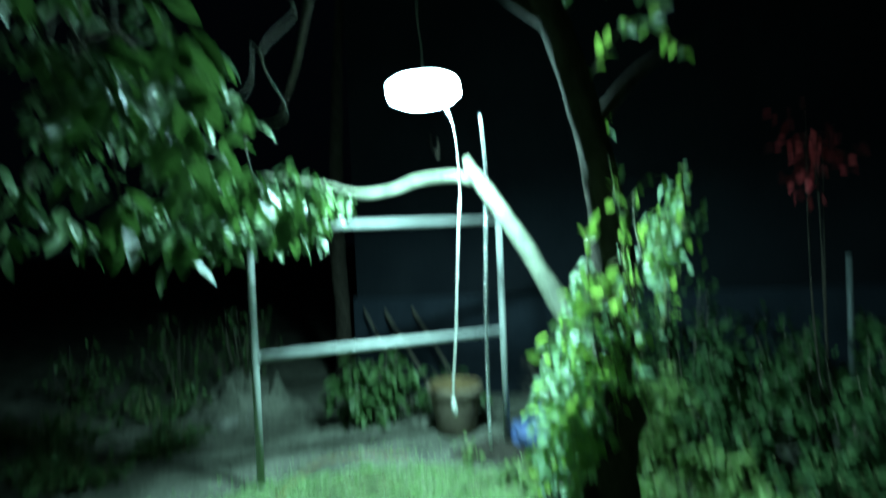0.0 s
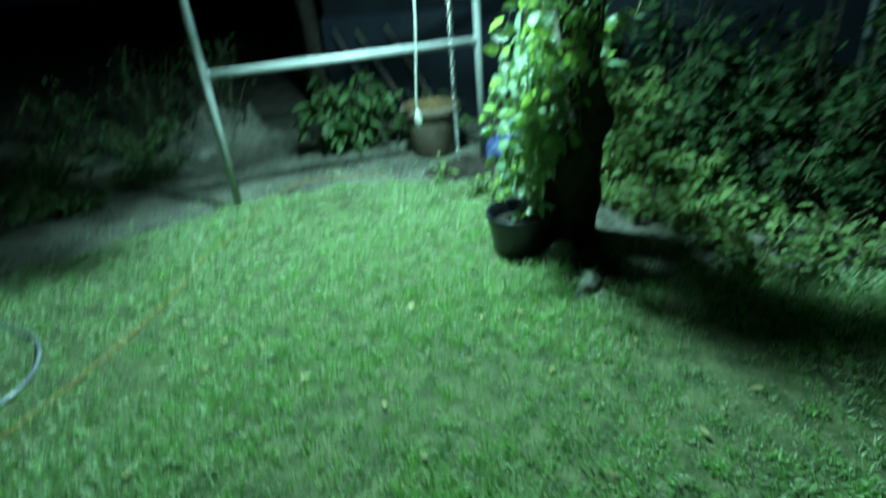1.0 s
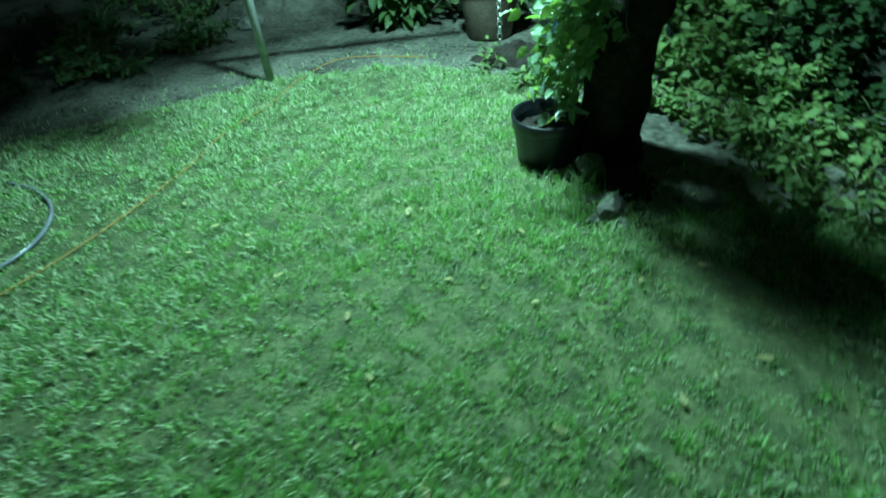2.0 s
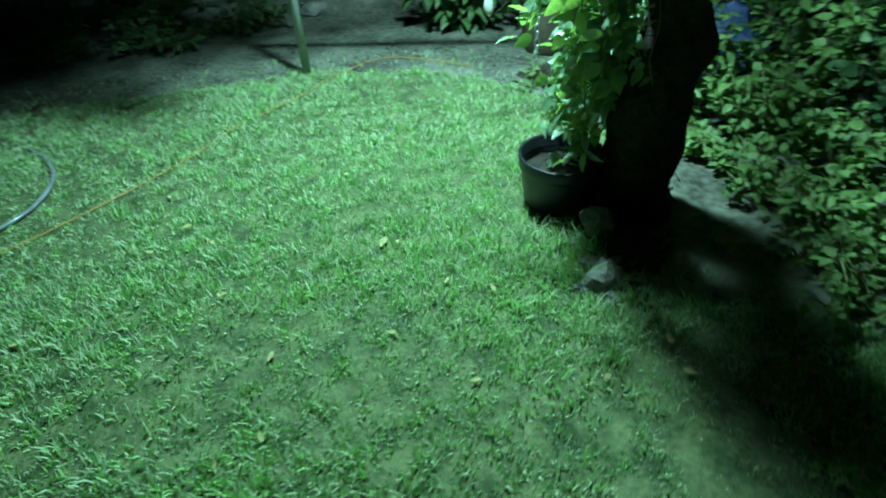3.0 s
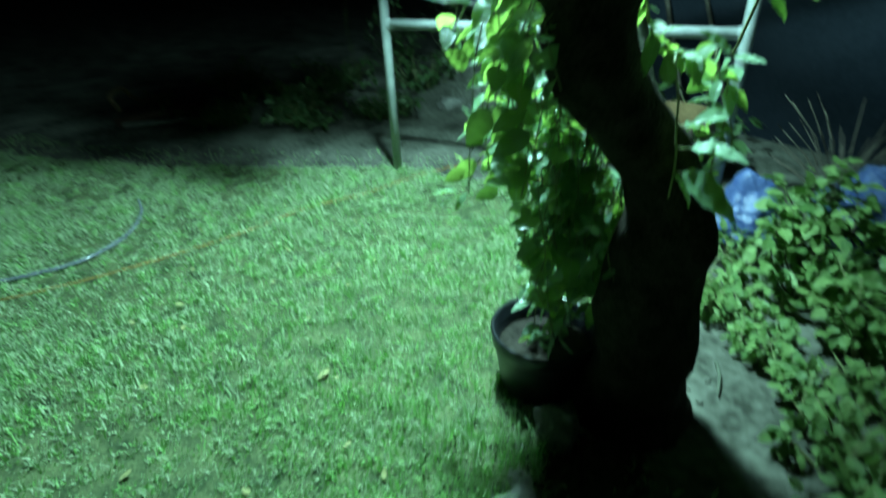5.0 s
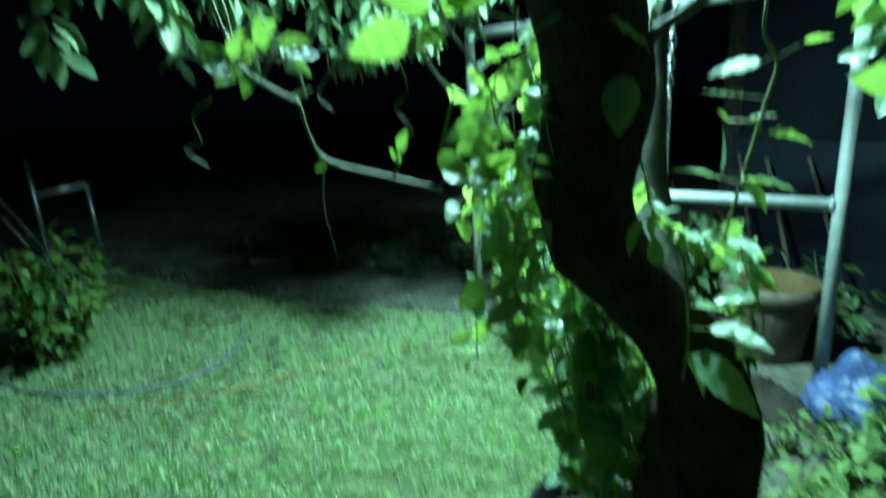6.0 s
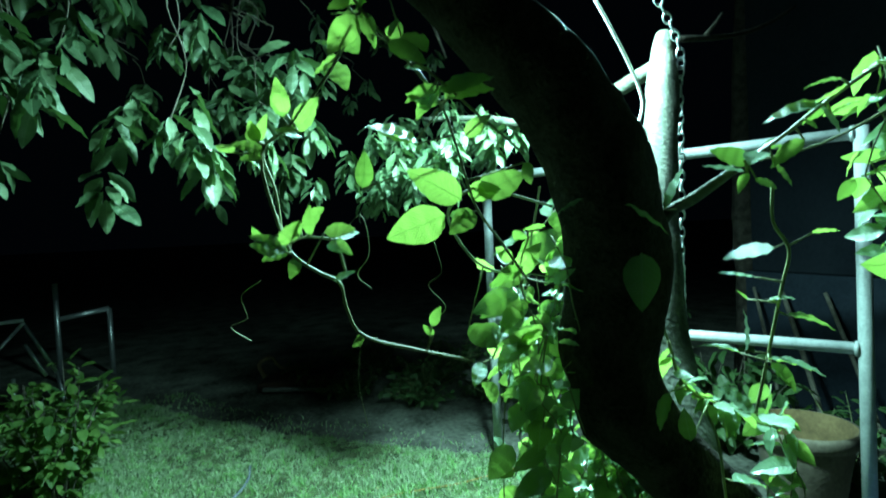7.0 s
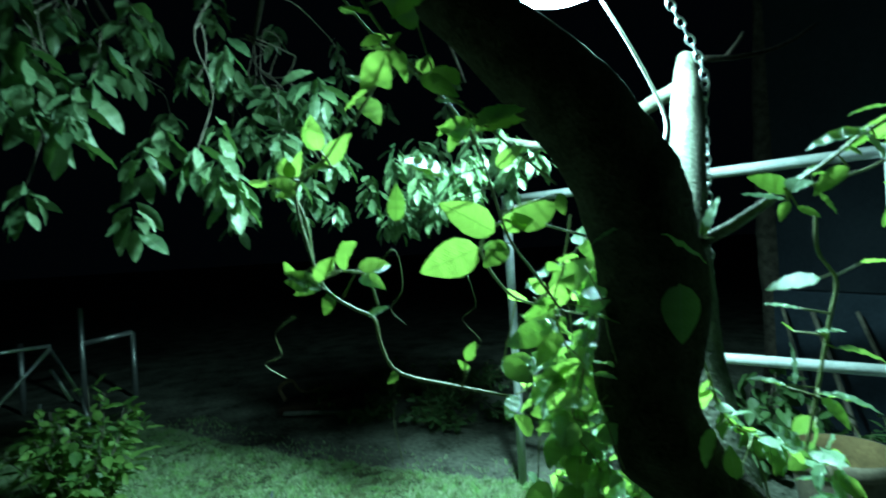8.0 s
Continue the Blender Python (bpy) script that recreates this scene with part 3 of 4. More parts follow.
shoot([(1.183, 2.945, 1.309), (1.189, 2.937, 1.257), (1.210, 2.937, 1.220), (1.206, 2.927, 1.170), (1.196, 2.912, 1.083), (1.178, 2.910, 1.005)],
      [(1.197, 2.928, 1.223, 1.155, 2.880, 1.213), (1.180, 2.910, 1.184, 1.152, 2.875, 1.191), (1.168, 2.909, 1.153, 1.164, 2.895, 1.168), (1.195, 2.916, 1.155, 1.225, 2.927, 1.160), (1.181, 2.888, 1.087, 1.183, 2.892, 1.143), (1.219, 2.919, 1.136, 1.269, 2.939, 1.133), (1.209, 2.895, 1.080, 1.265, 2.922, 1.080), (1.206, 2.904, 1.074, 1.241, 2.908, 1.048), (1.236, 2.945, 1.241, 1.266, 2.953, 1.246), (1.164, 2.899, 1.079, 1.128, 2.861, 1.098), (1.165, 2.921, 0.992, 1.131, 2.893, 1.028), (1.168, 2.922, 0.989, 1.212, 2.938, 0.983)], (0.12, 0.0, 1.0))
shoot([(1.008, 2.919, 1.068), (1.030, 2.920, 1.010), (1.060, 2.936, 0.981), (1.101, 2.968, 0.970)],
      [(1.028, 2.902, 1.048, 1.049, 2.908, 1.043), (1.036, 2.901, 1.023, 1.064, 2.914, 1.019), (1.053, 2.913, 1.008, 1.076, 2.928, 1.025), (1.128, 2.841, 0.955, 1.118, 2.839, 0.999), (1.108, 2.825, 1.021, 1.116, 2.794, 0.975), (1.073, 2.815, 1.220, 1.087, 2.800, 1.136), (1.024, 2.760, 1.303, 1.003, 2.714, 1.293), (1.048, 2.791, 1.292, 1.110, 2.843, 1.263), (1.066, 2.942, 0.981, 1.060, 2.914, 0.966), (1.089, 2.959, 0.973, 1.115, 2.975, 0.991)], (0.3, -0.1, 0.9))
shoot([(1.060, 2.936, 0.981), (1.076, 2.948, 0.916), (1.085, 2.947, 0.856), (1.100, 2.937, 0.806), (1.109, 2.921, 0.746)],
      [(1.100, 2.949, 0.863, 1.106, 3.017, 0.855), (1.091, 2.991, 0.813, 1.181, 3.024, 0.821), (1.124, 2.921, 0.797, 1.215, 2.973, 0.725), (1.104, 2.931, 0.786, 1.159, 2.925, 0.750)], (0.1, -0.1, 1.0))
shoot([(0.927, 2.378, 1.662), (0.936, 2.406, 1.62), (0.948, 2.441, 1.573), (0.962, 2.481, 1.534), (0.976, 2.52, 1.491), (0.985, 2.548, 1.441)],
      [(0.936, 2.394, 1.631, 0.969, 2.373, 1.625), (0.942, 2.411, 1.592, 0.964, 2.449, 1.594), (0.952, 2.441, 1.58, 0.917, 2.407, 1.588), (0.942, 2.413, 1.552, 0.988, 2.428, 1.51), (0.955, 2.449, 1.563, 0.967, 2.46, 1.53), (0.966, 2.48, 1.541, 0.95, 2.502, 1.573), (0.974, 2.503, 1.549, 1.018, 2.516, 1.509), (0.972, 2.498, 1.501, 0.993, 2.533, 1.493), (0.94, 2.407, 1.521, 0.907, 2.377, 1.5), (0.938, 2.399, 1.512, 0.982, 2.412, 1.466), (0.943, 2.415, 1.529, 0.939, 2.378, 1.541)])
shoot([(0.844, 2.328, 1.273), (0.842, 2.322, 1.339), (0.837, 2.307, 1.392), (0.841, 2.317, 1.417), (0.854, 2.353, 1.437), (0.864, 2.384, 1.465)],
      [(0.852, 2.337, 1.452, 0.889, 2.328, 1.494), (0.857, 2.353, 1.43, 0.878, 2.388, 1.472), (0.837, 2.295, 1.416, 0.813, 2.292, 1.45), (0.842, 2.308, 1.415, 0.885, 2.315, 1.445), (0.841, 2.306, 1.367, 0.84, 2.279, 1.401), (0.853, 2.34, 1.424, 0.84, 2.369, 1.426), (0.827, 2.265, 1.401, 0.859, 2.241, 1.409)])
shoot([(0.883, 2.317, 1.303), (0.887, 2.331, 1.269), (0.9, 2.366, 1.267), (0.91, 2.397, 1.257), (0.914, 2.409, 1.214)],
      [(0.901, 2.359, 1.282, 0.947, 2.374, 1.308), (0.89, 2.326, 1.26, 0.907, 2.352, 1.288), (0.912, 2.389, 1.268, 0.905, 2.435, 1.271), (0.887, 2.318, 1.249, 0.915, 2.283, 1.259), (0.892, 2.334, 1.251, 0.886, 2.292, 1.238), (0.898, 2.351, 1.276, 0.867, 2.328, 1.279), (0.912, 2.388, 1.257, 0.958, 2.407, 1.247), (0.879, 2.295, 1.263, 0.883, 2.283, 1.286)])
shoot([(0.971, 2.506, 1.508), (0.984, 2.545, 1.449), (0.991, 2.567, 1.375), (0.998, 2.586, 1.301), (1.01, 2.621, 1.243), (1.021, 2.656, 1.184)],
      [(0.976, 2.511, 1.393, 0.99, 2.434, 1.418), (0.949, 2.434, 1.333, 0.959, 2.438, 1.385), (1.003, 2.589, 1.315, 1.006, 2.665, 1.348), (1.0, 2.581, 1.293, 1.024, 2.535, 1.263), (0.987, 2.541, 1.447, 0.979, 2.495, 1.464), (0.99, 2.549, 1.454, 0.994, 2.629, 1.487), (0.966, 2.48, 1.608, 0.988, 2.426, 1.635), (0.987, 2.542, 1.474, 0.983, 2.505, 1.427), (1.025, 2.652, 1.359, 1.01, 2.675, 1.328)])
shoot([(0.88, 2.765, 1.337), (0.875, 2.752, 1.269), (0.869, 2.734, 1.201), (0.862, 2.716, 1.124), (0.847, 2.674, 1.038)],
      [(0.869, 2.723, 1.2, 0.928, 2.775, 1.264), (0.864, 2.708, 1.152, 0.86, 2.672, 1.174), (0.868, 2.722, 1.142, 0.822, 2.657, 1.113), (0.839, 2.638, 1.09, 0.889, 2.667, 1.065), (0.876, 2.744, 1.162, 0.877, 2.722, 1.123), (0.863, 2.706, 1.201, 0.837, 2.696, 1.225), (0.845, 2.655, 1.031, 0.874, 2.624, 1.002), (0.897, 2.802, 1.171, 0.898, 2.781, 1.189), (0.87, 2.726, 1.085, 0.836, 2.695, 1.098), (0.873, 2.737, 1.035, 0.917, 2.746, 1.09)])
STRANDS = [  # leafy shoots higher up, with leaf size
    ([(0.86, 2.42, 1.90), (0.92, 2.34, 2.0), (1.0, 2.36, 2.08), (1.08, 2.42, 2.08), (1.2, 2.5, 2.02)], 0.07, 14),
    ([(0.76, 2.25, 2.1), (0.74, 2.28, 2.16), (0.85, 2.3, 2.2), (1.0, 2.35, 2.2), (1.1, 2.4, 2.15)], 0.07, 12),
    ([(0.90, 2.55, 1.72), (0.88, 2.6, 1.80), (0.92, 2.62, 1.84), (0.96, 2.62, 1.80)], 0.06, 5),
    ([(1.083, 2.915, 1.301), (1.142, 2.937, 1.340), (1.192, 2.948, 1.368), (1.245, 2.955, 1.401), (1.285, 2.964, 1.425), (1.321, 2.976, 1.443)], 0.055, 10),
    ([(1.008, 2.919, 1.068), (1.030, 2.920, 1.010), (1.060, 2.936, 0.981), (1.101, 2.968, 0.970)], 0.045, 14),
]
for line, size, count in STRANDS:
    part("stem", tube(rel([(*q, 0.0026) for q in line], VINE0), 24, 6), STEM, vine)
    pts = glide(line, count)
    for k in range(1, count + 1):
        p = Vector(pts[k])
        ahead = Vector(pts[k] - pts[k - 1]).normalized()
        for side in (-1, 1):
            if r.random() < 0.22:
                continue
            out = ahead.cross(Vector((0, 0, 1))) * side + ahead * 0.4 + Vector((0, 0, r.uniform(-0.7, 0.35))) + ball_way(r) * 0.45
            near_poses.append((place_leaf(p, out, size * r.uniform(0.65, 1.2), (r.gauss(0, 0.35), r.gauss(0, 0.35), 1), r.gauss(0, 18)), r.randrange(3)))
for q in ([(0.964, 2.288, 1.214), (0.963, 2.263, 1.195), (0.958, 2.268, 1.165), (0.958, 2.248, 1.155), (0.963, 2.272, 1.135)], [(0.991, 2.388, 1.263), (0.992, 2.419, 1.293), (0.991, 2.428, 1.243), (0.981, 2.413, 1.213), (0.991, 2.428, 1.193)],
          [(1.003, 2.518, 1.251), (1.012, 2.523, 1.211), (1.002, 2.507, 1.192), (1.012, 2.527, 1.161), (1.001, 2.507, 1.142)], [(1.010, 2.407, 1.133), (1.009, 2.401, 1.073), (1.009, 2.410, 1.013)]):
    part("tendril", tube(rel([(*p, 0.0006) for p in q], VINE0), 30, 5, 0.0), STEM, vine)
# hanging curtain on the lamp's side of the trunk
trunk_line = glide(TRUNK, 120)
hang = []
for k in range(80):
    z0 = r.uniform(0.42, 0.98) if k < 66 else r.uniform(0.98, 1.32)
    q = min(trunk_line, key=lambda p: abs(p[2] - z0))
    turn = r.gauss(168, 20) if z0 < 0.98 else r.gauss(176, 18)
    a = radians(turn)
    reach = 0.24 if 140 < turn < 190 and z0 < 0.98 else 0.07
    out = q[3] + r.uniform(0.0, 1.0) ** 1.3 * reach
    top = Vector((q[0] + out * math.cos(a), q[1] + out * math.sin(a), z0))
    length = r.uniform(0.16, 0.42)
    line, p = [top], top.copy()
    z_low = 0.26
    for j in range(5):
        p = p + Vector((r.gauss(-0.012, 0.012), r.gauss(-0.004, 0.014), -length / 5))
        if p.z < z_low:
            break
        line.append(p.copy())
    if len(line) > 2:
        hang.append(line)
for k in range(7):
    x, y, z = 0.985 + 0.025 * r.gauss(0, 1), 2.69 + 0.028 * r.gauss(0, 1), 1.30 - 0.2 * r.random()
    hang.append([Vector((x + r.gauss(0, 0.01), y + r.gauss(0, 0.01) + 0.02 * j / 6, z - j * r.uniform(0.045, 0.07))) for j in range(6)])
for k in range(24):  # the thick tuft beyond the side branch
    f = r.random()
    top = Vector((1.23 + 0.17 * f + 0.035 * r.gauss(0, 1), 3.18 + 0.08 * f + 0.04 * r.gauss(0, 1), 1.42 + 0.24 * f + 0.05 * r.gauss(0, 1)))
    hang.append([top + Vector((r.gauss(0, 0.016), r.gauss(0, 0.016), -j * r.uniform(0.04, 0.065))) for j in range(6)])
for k in range(14):  # the curtain's near edge, above the planter
    x, y, z = 0.85 + 0.035 * r.gauss(0, 1), 2.885 + 0.028 * r.gauss(0, 1), 0.92 - 0.2 * r.random()
    hang.append([Vector((x + r.gauss(0, 0.01), y + r.gauss(0, 0.01) + 0.006 * j, z - j * 0.062)) for j in range(6)])
for k in range(5):  # leaves round the back of the bend
    x, y, z = r.uniform(0.98, 1.08), r.uniform(3.06, 3.16), r.uniform(0.72, 0.98)
    hang.append([Vector((x + r.gauss(0, 0.01), y + r.gauss(0, 0.01), z - j * 0.05)) for j in range(6)])
for k in range(5):  # shoots trailing into the planter
    x, y = r.uniform(0.80, 0.87), r.uniform(2.93, 3.02)
    hang.append([Vector((x + r.gauss(0, 0.008) - 0.008 * j, y + r.gauss(0, 0.008), 0.55 - 0.068 * j)) for j in range(6)])
hang.append([Vector(q) for q in ((0.90, 2.95, 0.75), (0.85, 2.93, 0.62), (0.81, 2.94, 0.5), (0.79, 2.94, 0.40), (0.78, 2.94, 0.24))])
hang.append([Vector(q) for q in ((0.92, 2.90, 0.80), (0.86, 2.90, 0.70), (0.84, 2.92, 0.55), (0.83, 2.93, 0.40), (0.83, 2.96, 0.24))])
for k in range(10):
    x, y, z = 0.86 + 0.045 * r.gauss(0, 1), 2.965 + 0.022 * r.gauss(0, 1), 0.95 - 0.15 * r.random()
    hang.append([Vector((x + r.gauss(0, 0.01) + 0.012 * j, y + r.gauss(0, 0.01) - 0.004 * j, z - j * 0.07)) for j in range(6)])
bm = bmesh.new()
for line in hang:
    tube(rel([(*q, 0.0013) for q in line], VINE0), 10, 5, bm=bm)
    pts = glide(line, 7)
    for k, q in enumerate(pts):
        for side in range(1 + (r.random() < 0.3)):
            a = radians(r.gauss(195, 75))
            out = Vector((math.cos(a), math.sin(a), r.uniform(-1.3, 0.25)))
            m = place_leaf(Vector(q) + ball_way(r) * 0.02, out, r.uniform(0.036, 0.074), (out.x * 0.6 + r.gauss(0, 0.3), out.y * 0.6 + r.gauss(0, 0.3), 1), r.gauss(0, 42))
            mass_poses.append((m, r.randrange(3)))
tube(rel([(1.142, 2.937, 1.34, 0.002), (1.21, 3.04, 1.37, 0.002), (1.28, 3.16, 1.46, 0.002), (1.38, 3.24, 1.62, 0.0016)], VINE0), 14, 5, bm=bm)
tagged(part("stemwork", bm, STEM, vine), "thin green hanging stems", kind="stuff")
shift = Matrix.Translation(-VINE0)
mass_poses.sort(key=lambda q: (q[0].translation - Vector((1.3, 2.3, 1.1))).length)
spare = 300 - len(near_poses)
for m, shape in near_poses + mass_poses[:max(0, spare - 5)]:
    part("leaf", VINE_MESHES[shape], None, vine, at=shift @ m)
tagged(part("foliage", many_leaves("foliage", VINE_LEAF, [(shift @ m, k) for m, k in mass_poses[max(0, spare - 5):]], VINE_SHAPES), None, vine), "dense oval vine leaves", kind="stuff")

# ---- cord and chain on the limb ----
cord = thing("white_cord", "white cable hanging over the limb with a plug at its end", "cable", (0.22, 3.466, 0.49))
C0 = Vector((0.22, 3.466, 0.49))
part("cable", tube(rel([(0.18, 3.23, 2.2, 0.005), (0.294, 3.30, 2.02, 0.005), (0.294, 3.50, 1.70, 0.0055), (0.282, 3.50, 1.55, 0.0055), (0.262, 3.49, 1.25, 0.0055), (0.24, 3.48, 0.9, 0.0055), (0.217, 3.466, 0.64, 0.0055), (0.215, 3.466, 0.55, 0.0055)], C0), 60, 8), CORD, cord)
part("plug", tube([(-0.005, 0, 0.07, 0.007), (-0.005, 0, 0.05, 0.014), (-0.003, 0, 0.02, 0.019), (0, 0, -0.005, 0.017), (0, 0, -0.018, 0.006)], 14, 12), CORD, cord, "white plug")

chain = thing("steel_chain", "shiny steel link chain hanging over the limb", "chain", (0.395, 3.57, 0.27))
K0 = Vector((0.395, 3.57, 0.27))
bm = bmesh.new()
ring = [(0.011 * math.cos(a) , 0.017 * math.sin(a)) for a in np.linspace(0, 2 * math.pi, 13)[:-1]]
loops = [[bm.verts.new((x + 0.0038 * math.cos(b) * x / 0.014, y + 0.0038 * math.cos(b) * y / 0.017, 0.0038 * math.sin(b))) for b in (0, 1.57, 3.14, 4.71)] for x, y in ring]
for a, b in zip(loops, loops[1:] + loops[:1]):
    for j in range(4):
        bm.faces.new((a[j], a[(j + 1) % 4], b[(j + 1) % 4], b[j]))
link = mesh_of(bm, "link", CHAIN)
CHAIN_LINE = glide([(0.43, 3.38, 2.06), (0.433, 3.42, 1.98), (0.435, 3.53, 1.79), (0.43, 3.535, 1.65), (0.42, 3.54, 1.45), (0.41, 3.54, 1.2), (0.40, 3.55, 0.9), (0.395, 3.56, 0.5), (0.395, 3.57, 0.27)], 400)
walked, last, k = 0.0, Vector(CHAIN_LINE[0]), 0
for q in CHAIN_LINE[1:]:
    q = Vector(q)
    walked += (q - last).length
    if walked > 0.026:
        way = (q - last).normalized()
        m = Matrix.Translation(q - K0) @ way.to_track_quat("Y", "Z").to_matrix().to_4x4() @ pose(0, 0, 0, 0, 45 + 90 * (k % 2), 0)
        part("link", link, None, chain, at=m)
        walked, k = 0.0, k + 1
    last = q

# ---- pots ----
planter = thing("planter_pot", "large black plastic nursery pot with dark soil, beside the trunk", "plant pot", (0.748, 3.018, 0.0))
black_body = part("pot", lathe([(0.0, 0.004), (0.118, 0.004), (0.124, 0.014), (0.142, 0.148), (0.144, 0.152)], 48), BLACK_PLASTIC, planter)
part("rim", lathe([(0.142, 0.148), (0.149, 0.153), (0.153, 0.197), (0.147, 0.201), (0.140, 0.193), (0.137, 0.155), (0.131, 0.150), (0.128, 0.11)], 48), BLACK_PLASTIC, black_body, "glossy black rim")
bm = bmesh.new()
rings = [[bm.verts.new((q * math.cos(a), q * math.sin(a), 0.132 + 0.012 * noise.noise(Vector((q * math.cos(a), q * math.sin(a), 0)) * 30))) for a in np.linspace(0, 2 * math.pi, 33)[:-1]] for q in (0.134, 0.11, 0.085, 0.06, 0.02)]
for a, b in zip(rings, rings[1:]):
    for j in range(32):
        bm.faces.new((a[j], a[(j + 1) % 32], b[(j + 1) % 32], b[j]))
bm.faces.new(rings[-1])
part("soil", bm, DARK_SOIL, planter, "dark damp soil")

clay_pot = thing("clay_pot", "large empty clay flower pot with a rolled rim, ochre inside", "flower pot", (0.06, 4.53, 0.0))
pot_body = part("pot", lathe([(0.0, 0.0), (0.135, 0.0), (0.145, 0.012), (0.184, 0.27), (0.187, 0.29)], 48), CLAY, clay_pot)
part("rim", lathe([(0.186, 0.285), (0.205, 0.292), (0.212, 0.312), (0.214, 0.335), (0.209, 0.350), (0.196, 0.352)], 48), CLAY, pot_body, "rolled clay rim")
part("inside", lathe([(0.196, 0.352), (0.186, 0.33), (0.176, 0.26), (0.14, 0.03), (0.0, 0.03)], 48), CLAY_IN, clay_pot, "ochre inside wall")

# ---- blue plastic bags ----


def plastic_bag(at, rx, ry, h, seed):
    """A slumped, crumpled bag with a twisted neck."""
    bm = bmesh.new()
    bmesh.ops.create_icosphere(bm, subdivisions=5, radius=1)
    for v in bm.verts:
        q = v.co.copy()
        w = q + Vector((seed, 0, 0))
        f = 1 + 0.28 * noise.noise(w * 2.1) + 0.2 * abs(noise.noise(w * 5.5 + Vector((4, 0, 0)))) + 0.07 * noise.noise(w * 14)
        v.co = Vector((q.x * rx * f, q.y * ry * f, max(q.z * h * 0.55 * f + h * 0.45, 0.0)))
        if q.z > 0.75:
            v.co.z += (q.z - 0.75) * 0.35
    bag = part("plastic_bag", bm, BLUE)
    bag.location = at
    return tagged(bag, "crumpled blue plastic bag standing on the soil", "bag", "blue plastic bags")


plastic_bag((0.64, 4.24, 0.0), 0.15, 0.13, 0.20, 0.0)
plastic_bag((0.99, 4.52, 0.0), 0.20, 0.16, 0.26, 7.0)

# ---- soil heap under the chain, rubble heap, stones ----


def mound(name, at, rx, ry, h, material, label, category, rough=0.2, seed=0.0):
    bm = bmesh.new()
    n = 30
    rings = []
    for i in range(n + 1):
        u = i / n
        ringv = []
        for j in range(48):
            a = 2 * math.pi * j / 48
            e = 1 + 0.25 * noise.noise(Vector((math.cos(a), math.sin(a), seed)))
            x, y = rx * u * e * math.cos(a), ry * u * e * math.sin(a)
            z = h * (math.cos(math.pi * u) * 0.5 + 0.5) * (1 + rough * noise.noise(Vector((x * 9, y * 9, seed)))) + rough * 0.05 * noise.noise(Vector((x * 40, y * 40, seed))) * (1 - u)
            ringv.append(bm.verts.new((x, y, z - 0.03 * u)))
        rings.append(ringv)
    for a, b in zip(rings[1:], rings[2:]):
        for j in range(48):
            bm.faces.new((a[j], a[(j + 1) % 48], b[(j + 1) % 48], b[j]))
    bm.faces.new(rings[1])
    bmesh.ops.delete(bm, geom=rings[0], context="VERTS")
    bmesh.ops.recalc_face_normals(bm, faces=bm.faces)
    ob = part(name, bm, material)
    ob.location = at
    return tagged(ob, label, category)


mound("soil_heap", (0.38, 4.14, 0.0), 0.42, 0.20, 0.09, DARK_SOIL, "low heap of dark loose soil", "soil heap", 0.5, 1)
mound("root_soil", (1.03, 2.86, 0.0), 0.26, 0.30, 0.035, DARK_SOIL, "dark loose soil and litter round the trunk's foot", "soil heap", 0.9, 3)
mound("earth_heap", (-1.85, 4.95, 0.0), 0.80, 0.55, 0.24, SOIL, "pale heap of earth and rubble behind the frame", "rubble heap", 1.1, 6)


def stone(size, seed, tall=0.5):
    bm = bmesh.new()
    bmesh.ops.create_icosphere(bm, subdivisions=2, radius=1)
    for v in bm.verts:
        q = v.co.copy()
        f = 1 + 0.5 * noise.noise(q * 1.1 + Vector((seed, 0, 0))) + 0.22 * noise.noise(q * 3 + Vector((seed, 2, 0)))
        v.co = Vector((q.x * size * f, q.y * size * 0.75 * f, q.z * size * tall * f))
    return bm


for k, (x, y, s) in enumerate([(0.94, 2.88, 0.062), (1.04, 2.665, 0.066), (0.985, 2.72, 0.04), (1.0, 2.61, 0.034), (1.09, 2.60, 0.03), (1.12, 2.72, 0.032), (0.90, 2.79, 0.02), (1.06, 2.78, 0.03), (-1.78, 4.52, 0.10), (-1.66, 4.62, 0.06), (-1.95, 4.6, 0.07), (-1.72, 4.75, 0.09)]):
    tall = 0.95 if k == 0 else 0.75 if k == 1 else 0.5
    ob = part("stone", stone(s, k * 3.1, tall), STONE, smooth=False)
    ob.location, ob.rotation_euler = (x, y, s * tall * (0.95 if k == 0 else 0.6)), (0, 0, k * 1.3)
    tagged(ob, "rough pale grey stone lying on the ground", "stone", "stones by the trunk" if k < 8 else "stones on the rubble")

# ---- hose and orange cord on the lawn ----
hose = part("garden_hose", tube([(x, y, 0.012, 0.008) for x, y in ((-1.75, 0.9), (-1.25, 1.25), (-1.03, 1.55), (-0.95, 1.82), (-0.97, 2.0), (-1.10, 2.16), (-1.30, 2.25), (-1.5, 2.27))], 70, 8), HOSE)
tagged(hose, "grey garden hose curving over the lawn", "hose")
ext = part("extension_cord", tube([(x, y, 0.011, 0.0026) for x, y in ((-0.9, 1.0), (-0.86, 1.45), (-0.78, 1.85), (-0.75, 2.2), (-0.76, 2.6), (-0.81, 2.9), (-0.78, 3.25), (-0.8, 3.6), (-0.70, 3.95), (-0.2, 4.05))], 80, 6), ORANGE)
tagged(ext, "thin orange extension cord lying in the grass", "cable")

# ---- shrubs ----


